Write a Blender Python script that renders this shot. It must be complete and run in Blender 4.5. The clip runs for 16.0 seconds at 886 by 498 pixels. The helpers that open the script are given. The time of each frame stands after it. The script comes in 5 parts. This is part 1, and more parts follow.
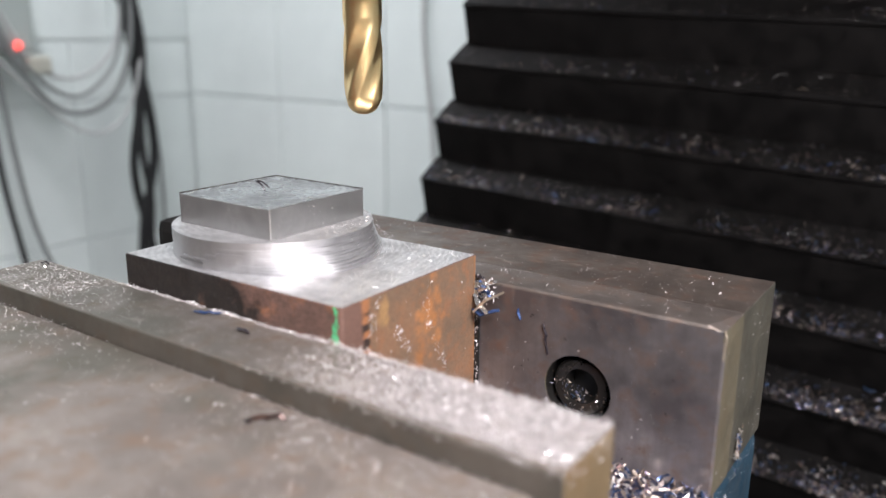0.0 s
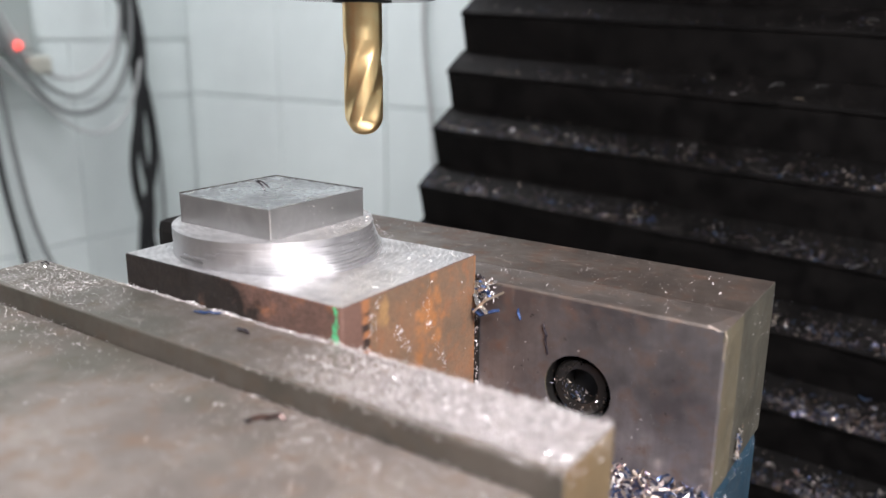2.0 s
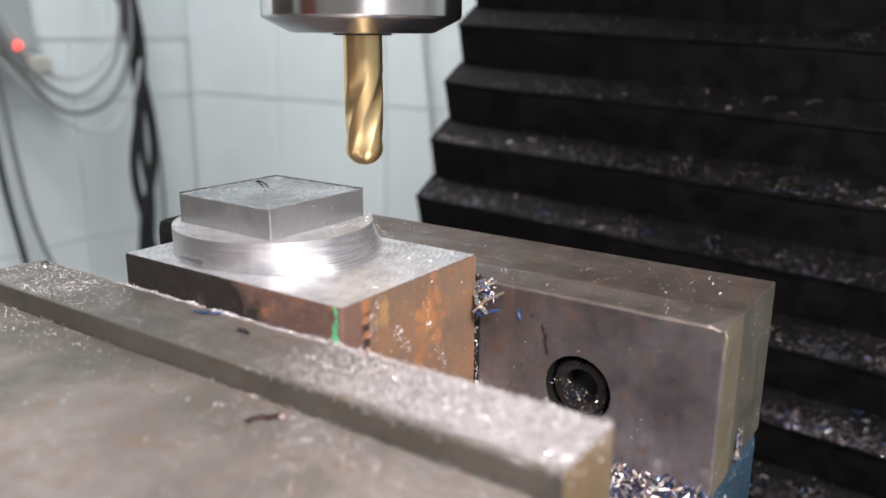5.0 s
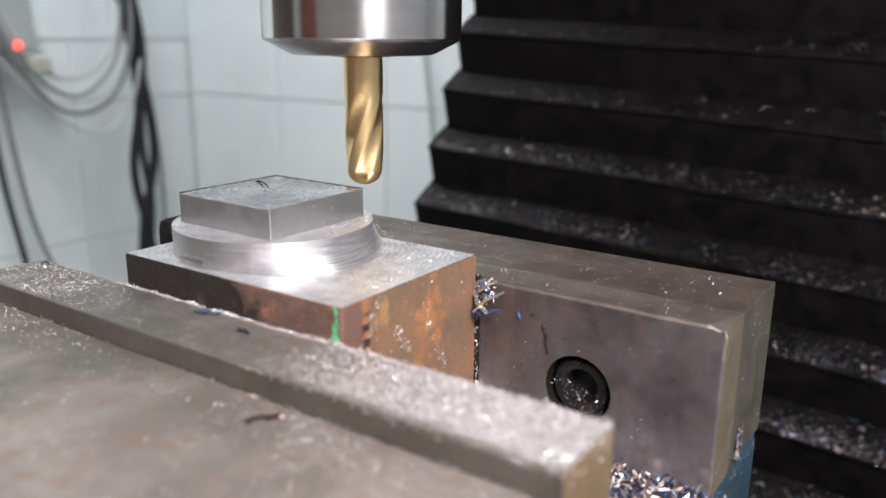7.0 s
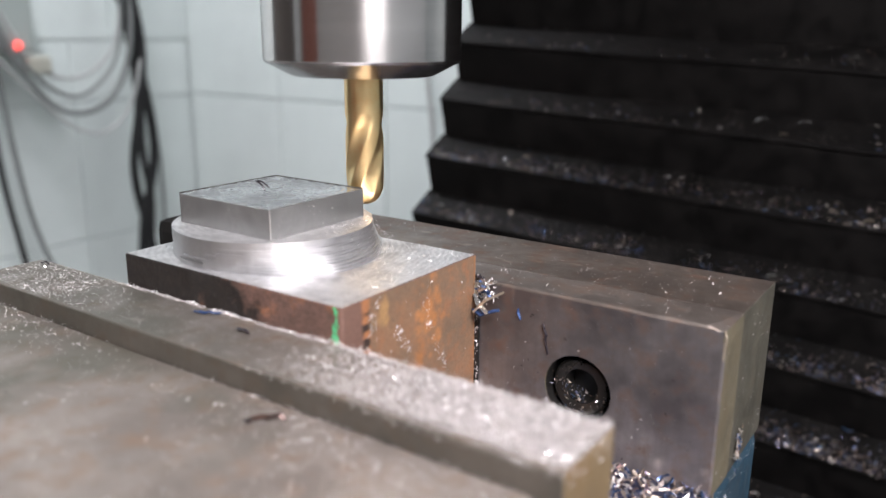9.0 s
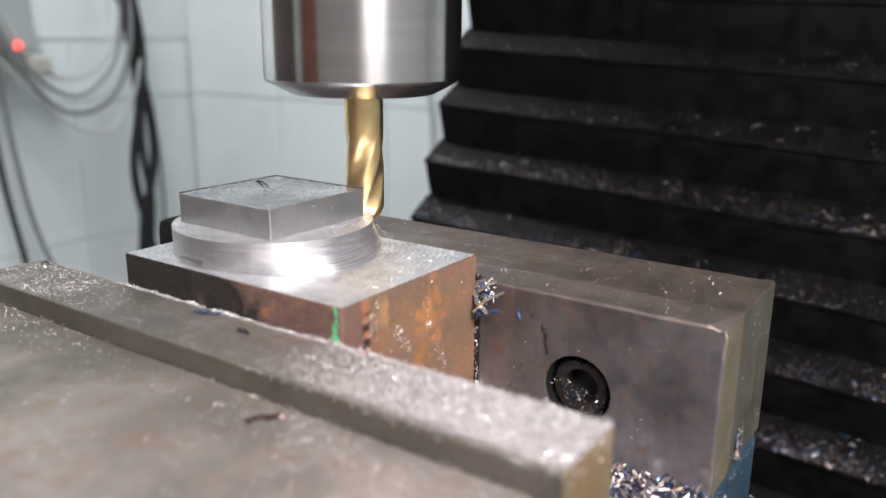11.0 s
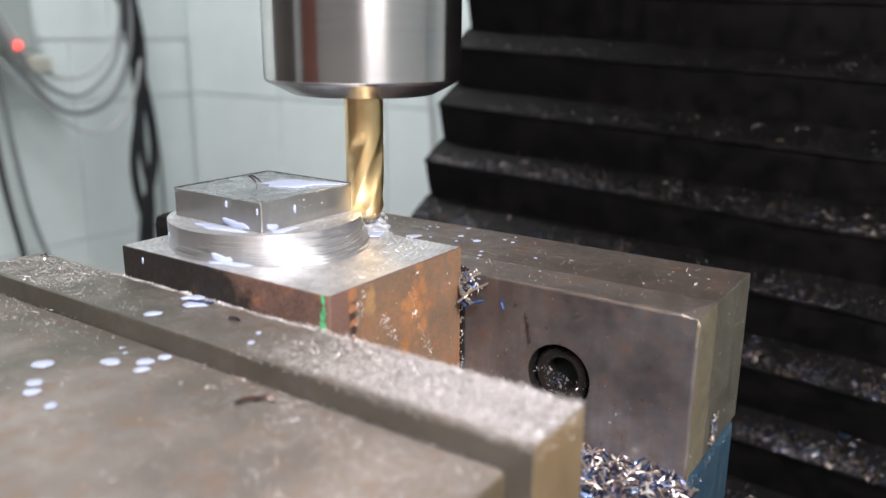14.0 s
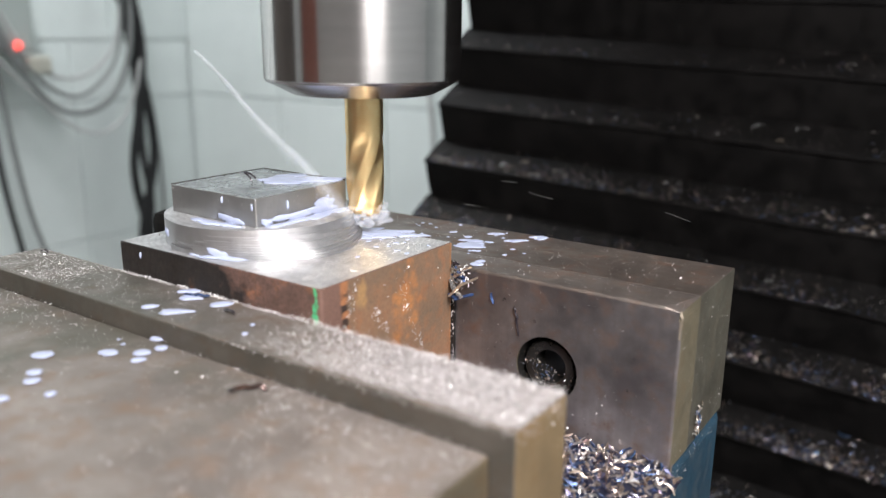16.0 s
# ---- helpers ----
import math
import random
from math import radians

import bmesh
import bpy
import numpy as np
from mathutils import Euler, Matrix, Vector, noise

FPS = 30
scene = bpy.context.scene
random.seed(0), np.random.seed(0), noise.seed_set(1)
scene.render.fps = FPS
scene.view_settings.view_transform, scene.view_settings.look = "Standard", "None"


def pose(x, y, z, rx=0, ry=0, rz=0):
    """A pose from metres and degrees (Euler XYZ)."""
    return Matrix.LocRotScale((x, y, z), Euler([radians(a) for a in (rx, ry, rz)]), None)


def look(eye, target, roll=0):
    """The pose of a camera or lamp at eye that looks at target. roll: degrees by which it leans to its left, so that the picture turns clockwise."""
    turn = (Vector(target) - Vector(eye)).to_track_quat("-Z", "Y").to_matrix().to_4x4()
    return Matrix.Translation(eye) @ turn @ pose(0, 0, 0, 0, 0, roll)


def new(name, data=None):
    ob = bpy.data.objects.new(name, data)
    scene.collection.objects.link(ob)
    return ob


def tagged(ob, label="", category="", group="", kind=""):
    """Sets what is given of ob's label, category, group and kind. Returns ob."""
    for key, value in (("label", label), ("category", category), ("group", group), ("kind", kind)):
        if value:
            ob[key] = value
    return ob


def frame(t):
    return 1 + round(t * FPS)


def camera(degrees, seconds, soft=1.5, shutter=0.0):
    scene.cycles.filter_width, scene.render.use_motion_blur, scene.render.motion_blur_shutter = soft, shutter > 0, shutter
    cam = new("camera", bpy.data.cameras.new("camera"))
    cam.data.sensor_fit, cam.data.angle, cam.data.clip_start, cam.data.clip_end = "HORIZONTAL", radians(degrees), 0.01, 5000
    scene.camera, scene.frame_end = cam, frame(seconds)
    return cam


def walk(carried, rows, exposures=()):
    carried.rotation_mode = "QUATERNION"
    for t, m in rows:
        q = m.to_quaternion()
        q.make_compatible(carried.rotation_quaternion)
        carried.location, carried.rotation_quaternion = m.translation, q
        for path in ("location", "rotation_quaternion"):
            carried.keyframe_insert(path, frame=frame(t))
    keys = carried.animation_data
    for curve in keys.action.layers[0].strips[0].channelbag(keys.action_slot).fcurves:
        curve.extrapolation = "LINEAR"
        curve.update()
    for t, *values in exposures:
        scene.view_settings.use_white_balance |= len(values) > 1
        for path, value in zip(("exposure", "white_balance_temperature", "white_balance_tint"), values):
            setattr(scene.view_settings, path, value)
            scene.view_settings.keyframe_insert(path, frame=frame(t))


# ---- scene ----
# The camera stands still, close to the machine vise.
cam = camera(57.47, 16.0, soft=1.3)
EYE = Vector((0.16, -0.16, 1.1125))
YAW, PITCH = 0.6024, 0.2635
VIEW = Vector((-math.sin(YAW) * math.cos(PITCH), math.cos(YAW) * math.cos(PITCH), -math.sin(PITCH)))
STAND = look(EYE, EYE + VIEW, 0.435)
cam.data.dof.use_dof = True
cam.data.dof.focus_distance = 0.264
cam.data.dof.aperture_fstop = 10.2
walk(cam, [(0, STAND), (16, STAND)], [(0, 0.095, 6410, 17), (9, 0.075, 6405, 17), (13, 0.075, 6430, 15), (16, 0.065, 6450, 13)])

# ---- world and light ----
world = bpy.data.worlds.new("world")
scene.world = world
world.use_nodes = True
world.node_tree.nodes["Background"].inputs[0].default_value = (0.75, 0.85, 1.0, 1)
world.node_tree.nodes["Background"].inputs[1].default_value = 0.3


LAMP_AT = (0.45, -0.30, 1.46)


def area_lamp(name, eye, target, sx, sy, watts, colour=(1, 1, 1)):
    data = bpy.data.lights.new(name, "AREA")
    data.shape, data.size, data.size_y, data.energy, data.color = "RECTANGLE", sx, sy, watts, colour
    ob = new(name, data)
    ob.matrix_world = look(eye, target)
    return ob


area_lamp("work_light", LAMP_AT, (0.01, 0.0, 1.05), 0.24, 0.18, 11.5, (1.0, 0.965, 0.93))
area_lamp("tube_light", (-0.55, 0.15, 2.66), (-0.55, 0.15, 0), 1.2, 0.16, 37.0, (0.95, 0.985, 1.0))
area_lamp("tube_light", (0.7, -1.1, 2.66), (0.7, -1.1, 0), 1.2, 0.16, 22.0, (0.93, 0.98, 1.0))

# ---- materials ----


class Mat:
    """A node material put together step by step."""

    def __init__(self, name, colour=(0.5, 0.5, 0.5), rough=0.5, metal=0.0):
        self.m = bpy.data.materials.new(name)
        self.m.use_nodes = True
        self.t = self.m.node_tree
        self.b = self.t.nodes["Principled BSDF"]
        self.b.inputs["Base Color"].default_value = (*colour, 1)
        self.b.inputs["Roughness"].default_value = rough
        self.b.inputs["Metallic"].default_value = metal
        self.co = self.t.nodes.new("ShaderNodeTexCoord")

    def node(self, kind, **ins):
        n = self.t.nodes.new(kind)
        for k, v in ins.items():
            n.inputs[k.replace("_", " ")].default_value = v
        return n

    def link(self, a, b):
        self.t.links.new(a, b)

    def mapped(self, scale=(1, 1, 1), loc=(0, 0, 0), rot=(0, 0, 0)):
        n = self.t.nodes.new("ShaderNodeMapping")
        n.inputs["Scale"].default_value, n.inputs["Location"].default_value, n.inputs["Rotation"].default_value = scale, loc, rot
        self.link(self.co.outputs["Object"], n.inputs[0])
        return n.outputs[0]

    def noise(self, scale, detail=6, rough=0.6, vec=None):
        n = self.node("ShaderNodeTexNoise", Scale=scale, Detail=detail, Roughness=rough)
        self.link(vec or self.co.outputs["Object"], n.inputs["Vector"])
        return n.outputs["Fac"]

    def ramp(self, fac, stops):
        n = self.t.nodes.new("ShaderNodeValToRGB")
        e = n.color_ramp.elements
        while len(e) < len(stops):
            e.new(0.5)
        for k, (pos, col) in zip(e, stops):
            k.position = pos
            k.color = (*col, 1) if isinstance(col, tuple) else (col, col, col, 1)
        self.link(fac, n.inputs[0])
        return n.outputs[0]

    def mix(self, fac, a, b, how="MIX"):
        n = self.t.nodes.new("ShaderNodeMix")
        n.data_type, n.blend_type = "RGBA", how
        for sock, v in ((n.inputs[0], fac), (n.inputs[6], a), (n.inputs[7], b)):
            if isinstance(v, (int, float)):
                sock.default_value = v if sock.type == "VALUE" else (v, v, v, 1)
            elif isinstance(v, tuple):
                sock.default_value = (*v, 1)
            else:
                self.link(v, sock)
        return n.outputs[2]

    def math(self, how, a, b=0.0):
        n = self.t.nodes.new("ShaderNodeMath")
        n.operation = how
        for sock, v in zip(n.inputs, (a, b)):
            if isinstance(v, (int, float)):
                sock.default_value = v
            else:
                self.link(v, sock)
        return n.outputs[0]

    def axis(self, k):
        n = self.t.nodes.new("ShaderNodeSeparateXYZ")
        self.link(self.co.outputs["Object"], n.inputs[0])
        return n.outputs[k]

    def set(self, name, sock):
        self.link(sock, self.b.inputs[name])

    def bump(self, height, strength=0.3, distance=0.0005):
        n = self.node("ShaderNodeBump", Strength=strength, Distance=distance)
        self.link(height, n.inputs["Height"])
        self.link(n.outputs[0], self.b.inputs["Normal"])
        return self


def worn_steel(name, light, dark, brown, rough=0.42, metal=0.85, along=(1, 1, 1), left_shade=None, scars=0.0):
    """Ground steel gone dull: oil stains, brown patches and fine grinding lines; an optional tint puts shade on the
    left in wide patches.
    """
    k = Mat(name, light, rough, metal)
    big, mid = k.noise(38, 5), k.noise(150, 6)
    lines = k.noise(500, 3, 0.6, k.mapped(along))
    c = k.mix(k.ramp(big, [(0.36, 0.0), (0.66, 1.0)]), dark, light)
    c = k.mix(k.ramp(mid, [(0.5, 0.0), (0.72, 0.75)]), c, brown)
    c = k.mix(k.ramp(lines, [(0.3, 0.0), (0.8, 0.35)]), c, dark)
    # shade towards the left, put into the colour as a darker tint
    if left_shade:
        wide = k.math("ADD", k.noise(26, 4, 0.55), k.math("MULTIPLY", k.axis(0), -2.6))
        c = k.mix(k.ramp(wide, [(0.46, 0.0), (0.66, 0.85)]), c, left_shade)
    if scars:
        # short bright and dark scratches that run off the grinding direction
        scratch = k.noise(260, 2, 0.5, k.mapped((0.5, 1, 0.05), (0.3, 0, 0.1)))
        c = k.mix(k.ramp(scratch, [(0.64, 0.0), (0.74, scars)]), c, tuple(min(1.0, 1.7 * v) for v in light))
        pits = k.noise(420, 3, 0.7)
        c = k.mix(k.ramp(pits, [(0.68, 0.0), (0.74, 0.8)]), c, tuple(0.4 * v for v in dark))
    k.set("Base Color", c)
    k.set("Roughness", k.ramp(mid, [(0.3, rough - 0.08), (0.75, rough + 0.14)]))
    k.bump(k.mix(0.5, lines, k.noise(900, 4)), 0.25, 0.0002)
    return k.m


def machined(name, centre, light=(0.74, 0.75, 0.77), rough=0.25, relief=0.5, pitch=260.0, mark=0.25):
    """Fresh milled aluminium-bright steel with the cutter's arcs round the given point."""
    k = Mat(name, light, rough, 0.92)
    v = k.mapped(loc=(-centre[0], -centre[1], -centre[2]))
    rings = k.t.nodes.new("ShaderNodeTexWave")
    rings.wave_type, rings.rings_direction = "RINGS", "Z"
    for n, x in (("Scale", pitch), ("Distortion", 4.5), ("Detail", 3.0), ("Detail Scale", 2.0)):
        rings.inputs[n].default_value = x
    k.link(v, rings.inputs["Vector"])
    blot, fine = k.noise(110, 6), k.noise(700, 4)
    c = k.mix(k.ramp(blot, [(0.38, 0.0), (0.7, 0.9)]), light, tuple(0.48 * v for v in light))
    c = k.mix(k.ramp(rings.outputs["Fac"], [(0.2, 0.0), (0.9, mark)]), c, (0.33, 0.33, 0.35))
    k.set("Base Color", c)
    k.set("Roughness", k.ramp(blot, [(0.3, rough - 0.05), (0.75, rough + 0.17)]))
    k.bump(k.mix(0.35, rings.outputs["Fac"], fine), relief, 0.0003)
    return k.m


def rusty(name, base, patch, spots, scale, dark=None, corner=None):
    """Hot-rolled stock: mill scale with rust breaking through."""
    k = Mat(name, base, 0.62, 0.12)
    big, mid, fine = k.noise(scale, 6), k.noise(scale * 1.9, 7, 0.62), k.noise(1100, 4)
    c = k.mix(k.ramp(big, [(0.42, 0.0), (0.6, 1.0)]), base, patch)
    if corner:
        c = k.mix(k.ramp(k.noise(210, 5, 0.65), [(0.50, 0.0), (0.66, 0.75)]), c, (0.26, 0.115, 0.055))
        c = k.mix(k.ramp(k.noise(150, 5, 0.6, k.mapped((1, 1, 1), (0, 0.4, 0))), [(0.54, 0.0), (0.68, 0.6)]), c, (0.115, 0.092, 0.066))
        # bright fresh rust in clusters of round spots, thin elsewhere
        cells = k.node("ShaderNodeTexVoronoi", Scale=330.0)
        k.link(k.co.outputs["Object"], cells.inputs["Vector"])
        for (y, z), size, tint in (((0.0090, 1.0385), 0.0135, spots), ((-0.0115, 1.0440), 0.0060, (0.34, 0.20, 0.085)), ((0.0030, 1.0265), 0.0070, tuple(0.8 * v for v in spots))):
            far = k.t.nodes.new("ShaderNodeVectorMath")
            far.operation = "LENGTH"
            k.link(k.mapped((0, 1.25, 0.8), (0, -1.25 * y, -0.8 * z)), far.inputs[0])
            near = k.math("SUBTRACT", 1.0, k.math("DIVIDE", far.outputs["Value"], size))
            dots = k.math("SUBTRACT", k.math("ADD", k.math("MULTIPLY", near, 0.55), mid), k.math("MULTIPLY", cells.outputs["Distance"], 0.42))
            c = k.mix(k.ramp(dots, [(0.46, 0.0), (0.60, 0.40), (0.76, 0.85)]), c, tint)
        rim = k.math("ADD", k.math("MULTIPLY", k.axis(1), 400.0), k.math("MULTIPLY", mid, 1.2))
        c = k.mix(k.ramp(k.math("SUBTRACT", rim, 12.3), [(0.35, 0.0), (0.8, 0.6)]), c, tuple(0.8 * v for v in spots))
    else:
        c = k.mix(k.ramp(mid, [(0.55, 0.0), (0.72, 0.7)]), c, spots)
    if dark:
        edge = k.math("ADD", k.math("MULTIPLY", k.axis(0), -26.0), k.math("ADD", k.math("MULTIPLY", k.math("SUBTRACT", big, 0.5), 3.0), 0.36))
        c = k.mix(k.ramp(edge, [(0.08, 0.0), (0.42, 1.0)]), c, dark)
    if corner:
        # browner scale by the near corner, parted from the rust by a black streak
        at = k.math("ADD", k.math("MULTIPLY", k.math("ADD", k.axis(1), 0.0182), 60.0), k.math("MULTIPLY", k.math("SUBTRACT", mid, 0.5), 0.25))
        c = k.mix(k.ramp(at, [(0.0, 1.0), (0.05, 0.0)]), c, corner)
        streak = k.ramp(k.math("ADD", at, 0.5), [(0.38, 0.0), (0.45, 0.95), (0.55, 0.95), (0.62, 0.0)])
        scab = k.ramp(k.noise(330, 3, 0.5, k.mapped((1, 0.4, 1), (0, 0, 0.0012))), [(0.46, 0.0), (0.54, 1.0)])
        c = k.mix(streak, c, k.mix(scab, (0.028, 0.018, 0.015), (0.33, 0.14, 0.06)))
    c = k.mix(k.ramp(fine, [(0.3, 0.6 if dark else 0.25), (0.6, 0.0)]), c, (0.03, 0.02, 0.015))
    k.set("Base Color", c)
    k.set("Roughness", k.ramp(mid, [(0.3, 0.45), (0.7, 0.75)]))
    k.bump(k.mix(0.5, mid, fine), 0.6, 0.0005)
    return k.m


def chip_metal(name, stops, rough=0.28, metal=0.9):
    """Swarf: each curl has its own temper colour."""
    k = Mat(name, (0.5, 0.5, 0.5), rough, metal)
    g = k.t.nodes.new("ShaderNodeNewGeometry")
    k.set("Base Color", k.ramp(g.outputs["Random Per Island"], stops))
    return k.m


M_JAW = worn_steel("jaw_steel", (0.225, 0.188, 0.163), (0.118, 0.096, 0.084), (0.205, 0.110, 0.072), 0.45, 0.75, (0.05, 1, 1), None, 0.5)
M_PLATE = worn_steel("jaw_plate_steel", (0.37, 0.345, 0.35), (0.165, 0.15, 0.155), (0.25, 0.152, 0.112), 0.40, 0.85, (1, 1, 0.06), None, 0.3)
M_PLATETOP = worn_steel("jaw_plate_top", (0.265, 0.232, 0.212), (0.165, 0.140, 0.126), (0.22, 0.142, 0.104), 0.46, 0.75, (0.05, 1, 1), None, 0.35)
M_RIDGE = worn_steel("ridge_steel", (0.31, 0.28, 0.255), (0.195, 0.175, 0.155), (0.22, 0.155, 0.11), 0.48, 0.75, (0.05, 1, 1), (0.135, 0.13, 0.108), 0.3)
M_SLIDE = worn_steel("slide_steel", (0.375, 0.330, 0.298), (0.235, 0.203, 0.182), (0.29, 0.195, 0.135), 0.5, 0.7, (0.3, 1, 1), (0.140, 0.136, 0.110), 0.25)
# sides of the vise jaws: tan, gold and olive, darker than the tops
M_TANEND = worn_steel("tan_end", (0.205, 0.18, 0.125), (0.135, 0.118, 0.08), (0.16, 0.12, 0.073), 0.5, 0.6, (1, 1, 0.05))
M_GOLDEND = worn_steel("gold_end", (0.275, 0.198, 0.110), (0.185, 0.134, 0.076), (0.225, 0.135, 0.062), 0.5, 0.55, (1, 1, 0.05))
M_OLIVEEND = worn_steel("olive_end", (0.122, 0.116, 0.092), (0.075, 0.071, 0.056), (0.10, 0.083, 0.056), 0.52, 0.6, (0.05, 1, 1))
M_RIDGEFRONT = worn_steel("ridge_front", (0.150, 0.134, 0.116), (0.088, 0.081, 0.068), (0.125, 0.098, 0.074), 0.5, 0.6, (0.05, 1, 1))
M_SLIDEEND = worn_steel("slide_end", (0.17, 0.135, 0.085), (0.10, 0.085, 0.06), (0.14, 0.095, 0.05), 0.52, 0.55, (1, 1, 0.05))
M_SIDE = worn_steel("milled_wall", (0.47, 0.47, 0.465), (0.36, 0.36, 0.355), (0.34, 0.335, 0.33), 0.36, 0.9, (1, 1, 0.1))
M_BOSS = machined("milled_top", (-0.001, 0.001, 0), (0.60, 0.605, 0.62), 0.22, 0.9, 150.0, 0.6)
M_FACE = machined("milled_face", (-0.0148, 0.0051, 1.05), (0.79, 0.79, 0.80), 0.46, 0.26, 170.0, 0.22)
M_CUT = worn_steel("milled_side", (0.57, 0.57, 0.58), (0.42, 0.42, 0.43), (0.40, 0.395, 0.395), 0.40, 0.95, (1, 1, 0.1))
M_SCALE = rusty("mill_scale", (0.105, 0.062, 0.050), (0.165, 0.090, 0.070), (0.34, 0.13, 0.05), 80, (0.010, 0.0085, 0.008))
M_RUST = rusty("rust", (0.165, 0.107, 0.070), (0.215, 0.122, 0.072), (0.40, 0.170, 0.060), 70, None, (0.15, 0.085, 0.066))
k = Mat("green_paint", (0.06, 0.38, 0.17), 0.6)
k.set("Base Color", k.mix(k.ramp(k.noise(900, 4), [(0.45, 0.0), (0.62, 0.85)]), (0.06, 0.38, 0.17), (0.07, 0.13, 0.06)))
M_GREEN = k.m
M_BLUE = worn_steel("blue_paint", (0.010, 0.040, 0.068), (0.006, 0.024, 0.042), (0.03, 0.045, 0.055), 0.5, 0.0)
M_BLACKOX = worn_steel("black_oxide", (0.035, 0.034, 0.033), (0.018, 0.018, 0.018), (0.05, 0.04, 0.03), 0.38, 0.6)
# plain black that paints the shade in sockets, counterbores and the joint
M_RECESS = Mat("recess_black", (0.008, 0.0075, 0.007), 0.45).m
# black for the shaded left end of the fixed jaw
k = Mat("matt_black", (0.007, 0.0065, 0.006), 0.85)
k.b.inputs["Specular IOR Level"].default_value = 0.15
k.bump(k.noise(400, 4), 0.2, 0.0004)
M_JAWSHADE = k.m
M_SCREW = worn_steel("screw_steel", (0.095, 0.09, 0.086), (0.038, 0.036, 0.034), (0.07, 0.052, 0.042), 0.30, 0.85)
M_BURR = worn_steel("burr_steel", (0.13, 0.125, 0.12), (0.06, 0.055, 0.05), (0.10, 0.07, 0.05), 0.4, 0.8)
M_TABLE = worn_steel("table_iron", (0.28, 0.27, 0.26), (0.2, 0.19, 0.18), (0.2, 0.16, 0.12), 0.5, 0.7)

k = Mat("chrome_steel", (0.66, 0.635, 0.63), 0.16, 1.0)
k.b.inputs["Anisotropic"].default_value = 0.85
k.b.inputs["Anisotropic Rotation"].default_value = 0.25
tan = k.t.nodes.new("ShaderNodeTangent")
tan.direction_type, tan.axis = "RADIAL", "Z"
k.set("Tangent", tan.outputs[0])
ln = k.noise(160, 3, 0.6, k.mapped((0.1, 0.1, 1)))
k.b.inputs["Roughness"].default_value = 0.20
k.set("Base Color", k.ramp(ln, [(0.3, (0.60, 0.585, 0.58)), (0.7, (0.74, 0.72, 0.71))]))
M_CHUCK = k.m
k = Mat("polished_rim", (0.56, 0.54, 0.555), 0.22, 1.0)
k.bump(k.noise(500, 3, 0.5, k.mapped((0.05, 0.05, 1))), 0.15, 0.0002)
M_RIM = k.m
k = Mat("tin_gold", (0.80, 0.50, 0.15), 0.34, 1.0)
k.set("Base Color", k.mix(k.ramp(k.noise(300, 5), [(0.35, 0.0), (0.7, 0.6)]), (1.0, 0.76, 0.40), (0.96, 0.61, 0.26)))
M_GOLD = k.m
k = Mat("bellows_fabric", (0.013, 0.012, 0.012), 0.6)
k.b.inputs["Specular IOR Level"].default_value = 0.11
w1, w2 = k.noise(60, 6), k.noise(1600, 3)
k.set("Base Color", k.mix(k.ramp(w1, [(0.4, 0.0), (0.75, 1.0)]), (0.0030, 0.0028, 0.0028), (0.0074, 0.0066, 0.0064)))
k.set("Roughness", k.ramp(w1, [(0.3, 0.45), (0.7, 0.7)]))
k.bump(k.mix(0.5, w1, w2), 0.35, 0.0006)
M_BELLOWS = k.m
k = Mat("glazed_tile", (0.70, 0.76, 0.78), 0.22)
info = k.t.nodes.new("ShaderNodeObjectInfo")
k.set("Base Color", k.mix(k.ramp(k.noise(9, 5), [(0.35, 0.0), (0.7, 0.4)]),
                          k.ramp(info.outputs["Random"], [(0.0, (0.735, 0.795, 0.778)), (1.0, (0.775, 0.83, 0.812))]), (0.635, 0.69, 0.675)))
k.bump(k.noise(14, 3), 0.06, 0.002)
M_TILE = k.m
k = Mat("grout", (0.42, 0.45, 0.46), 0.85)
k.set("Base Color", k.mix(k.ramp(k.noise(30, 6), [(0.3, 0.0), (0.7, 1.0)]), (0.68, 0.725, 0.715), (0.585, 0.625, 0.62)))
M_GROUT = k.m
k = Mat("concrete", (0.25, 0.25, 0.24), 0.8)
k.set("Base Color", k.mix(k.noise(6, 8), (0.2, 0.2, 0.19), (0.3, 0.29, 0.28)))
M_FLOOR = k.m
k = Mat("ceiling_paint", (0.78, 0.79, 0.78), 0.9)
k.bump(k.noise(200, 4), 0.2, 0.001)
M_CEIL = k.m
k = Mat("grey_wall_paint", (0.30, 0.285, 0.27), 0.8)
k.bump(k.noise(200, 4), 0.2, 0.001)
M_DADO = k.m
k = Mat("door_paint", (0.20, 0.065, 0.045), 0.45)
k.set("Base Color", k.mix(k.noise(14, 6), (0.17, 0.052, 0.036), (0.25, 0.085, 0.06)))
M_DOOR = k.m
k = Mat("cabinet_paint", (0.05, 0.042, 0.036), 0.5)
k.set("Base Color", k.mix(k.noise(20, 6), (0.04, 0.034, 0.03), (0.065, 0.055, 0.047)))
M_CABINET = k.m
M_CABLE = Mat("black_cable", (0.012, 0.012, 0.013), 0.5).m
M_GREYCABLE = Mat("grey_cable", (0.19, 0.20, 0.195), 0.55).m
M_BEIGECABLE = Mat("pale_cable", (0.46, 0.47, 0.46), 0.55).m
M_BOXGREY = Mat("box_plastic", (0.36, 0.40, 0.38), 0.5).m
k = Mat("red_lamp", (0.9, 0.05, 0.04), 0.4)
k.b.inputs["Emission Color"].default_value = (1.0, 0.08, 0.06, 1)
k.b.inputs["Emission Strength"].default_value = 2.2
M_RED = k.m
k = Mat("pink_glow", (0.85, 0.42, 0.40), 0.35)
k.b.inputs["Emission Color"].default_value = (1.0, 0.25, 0.22, 1)
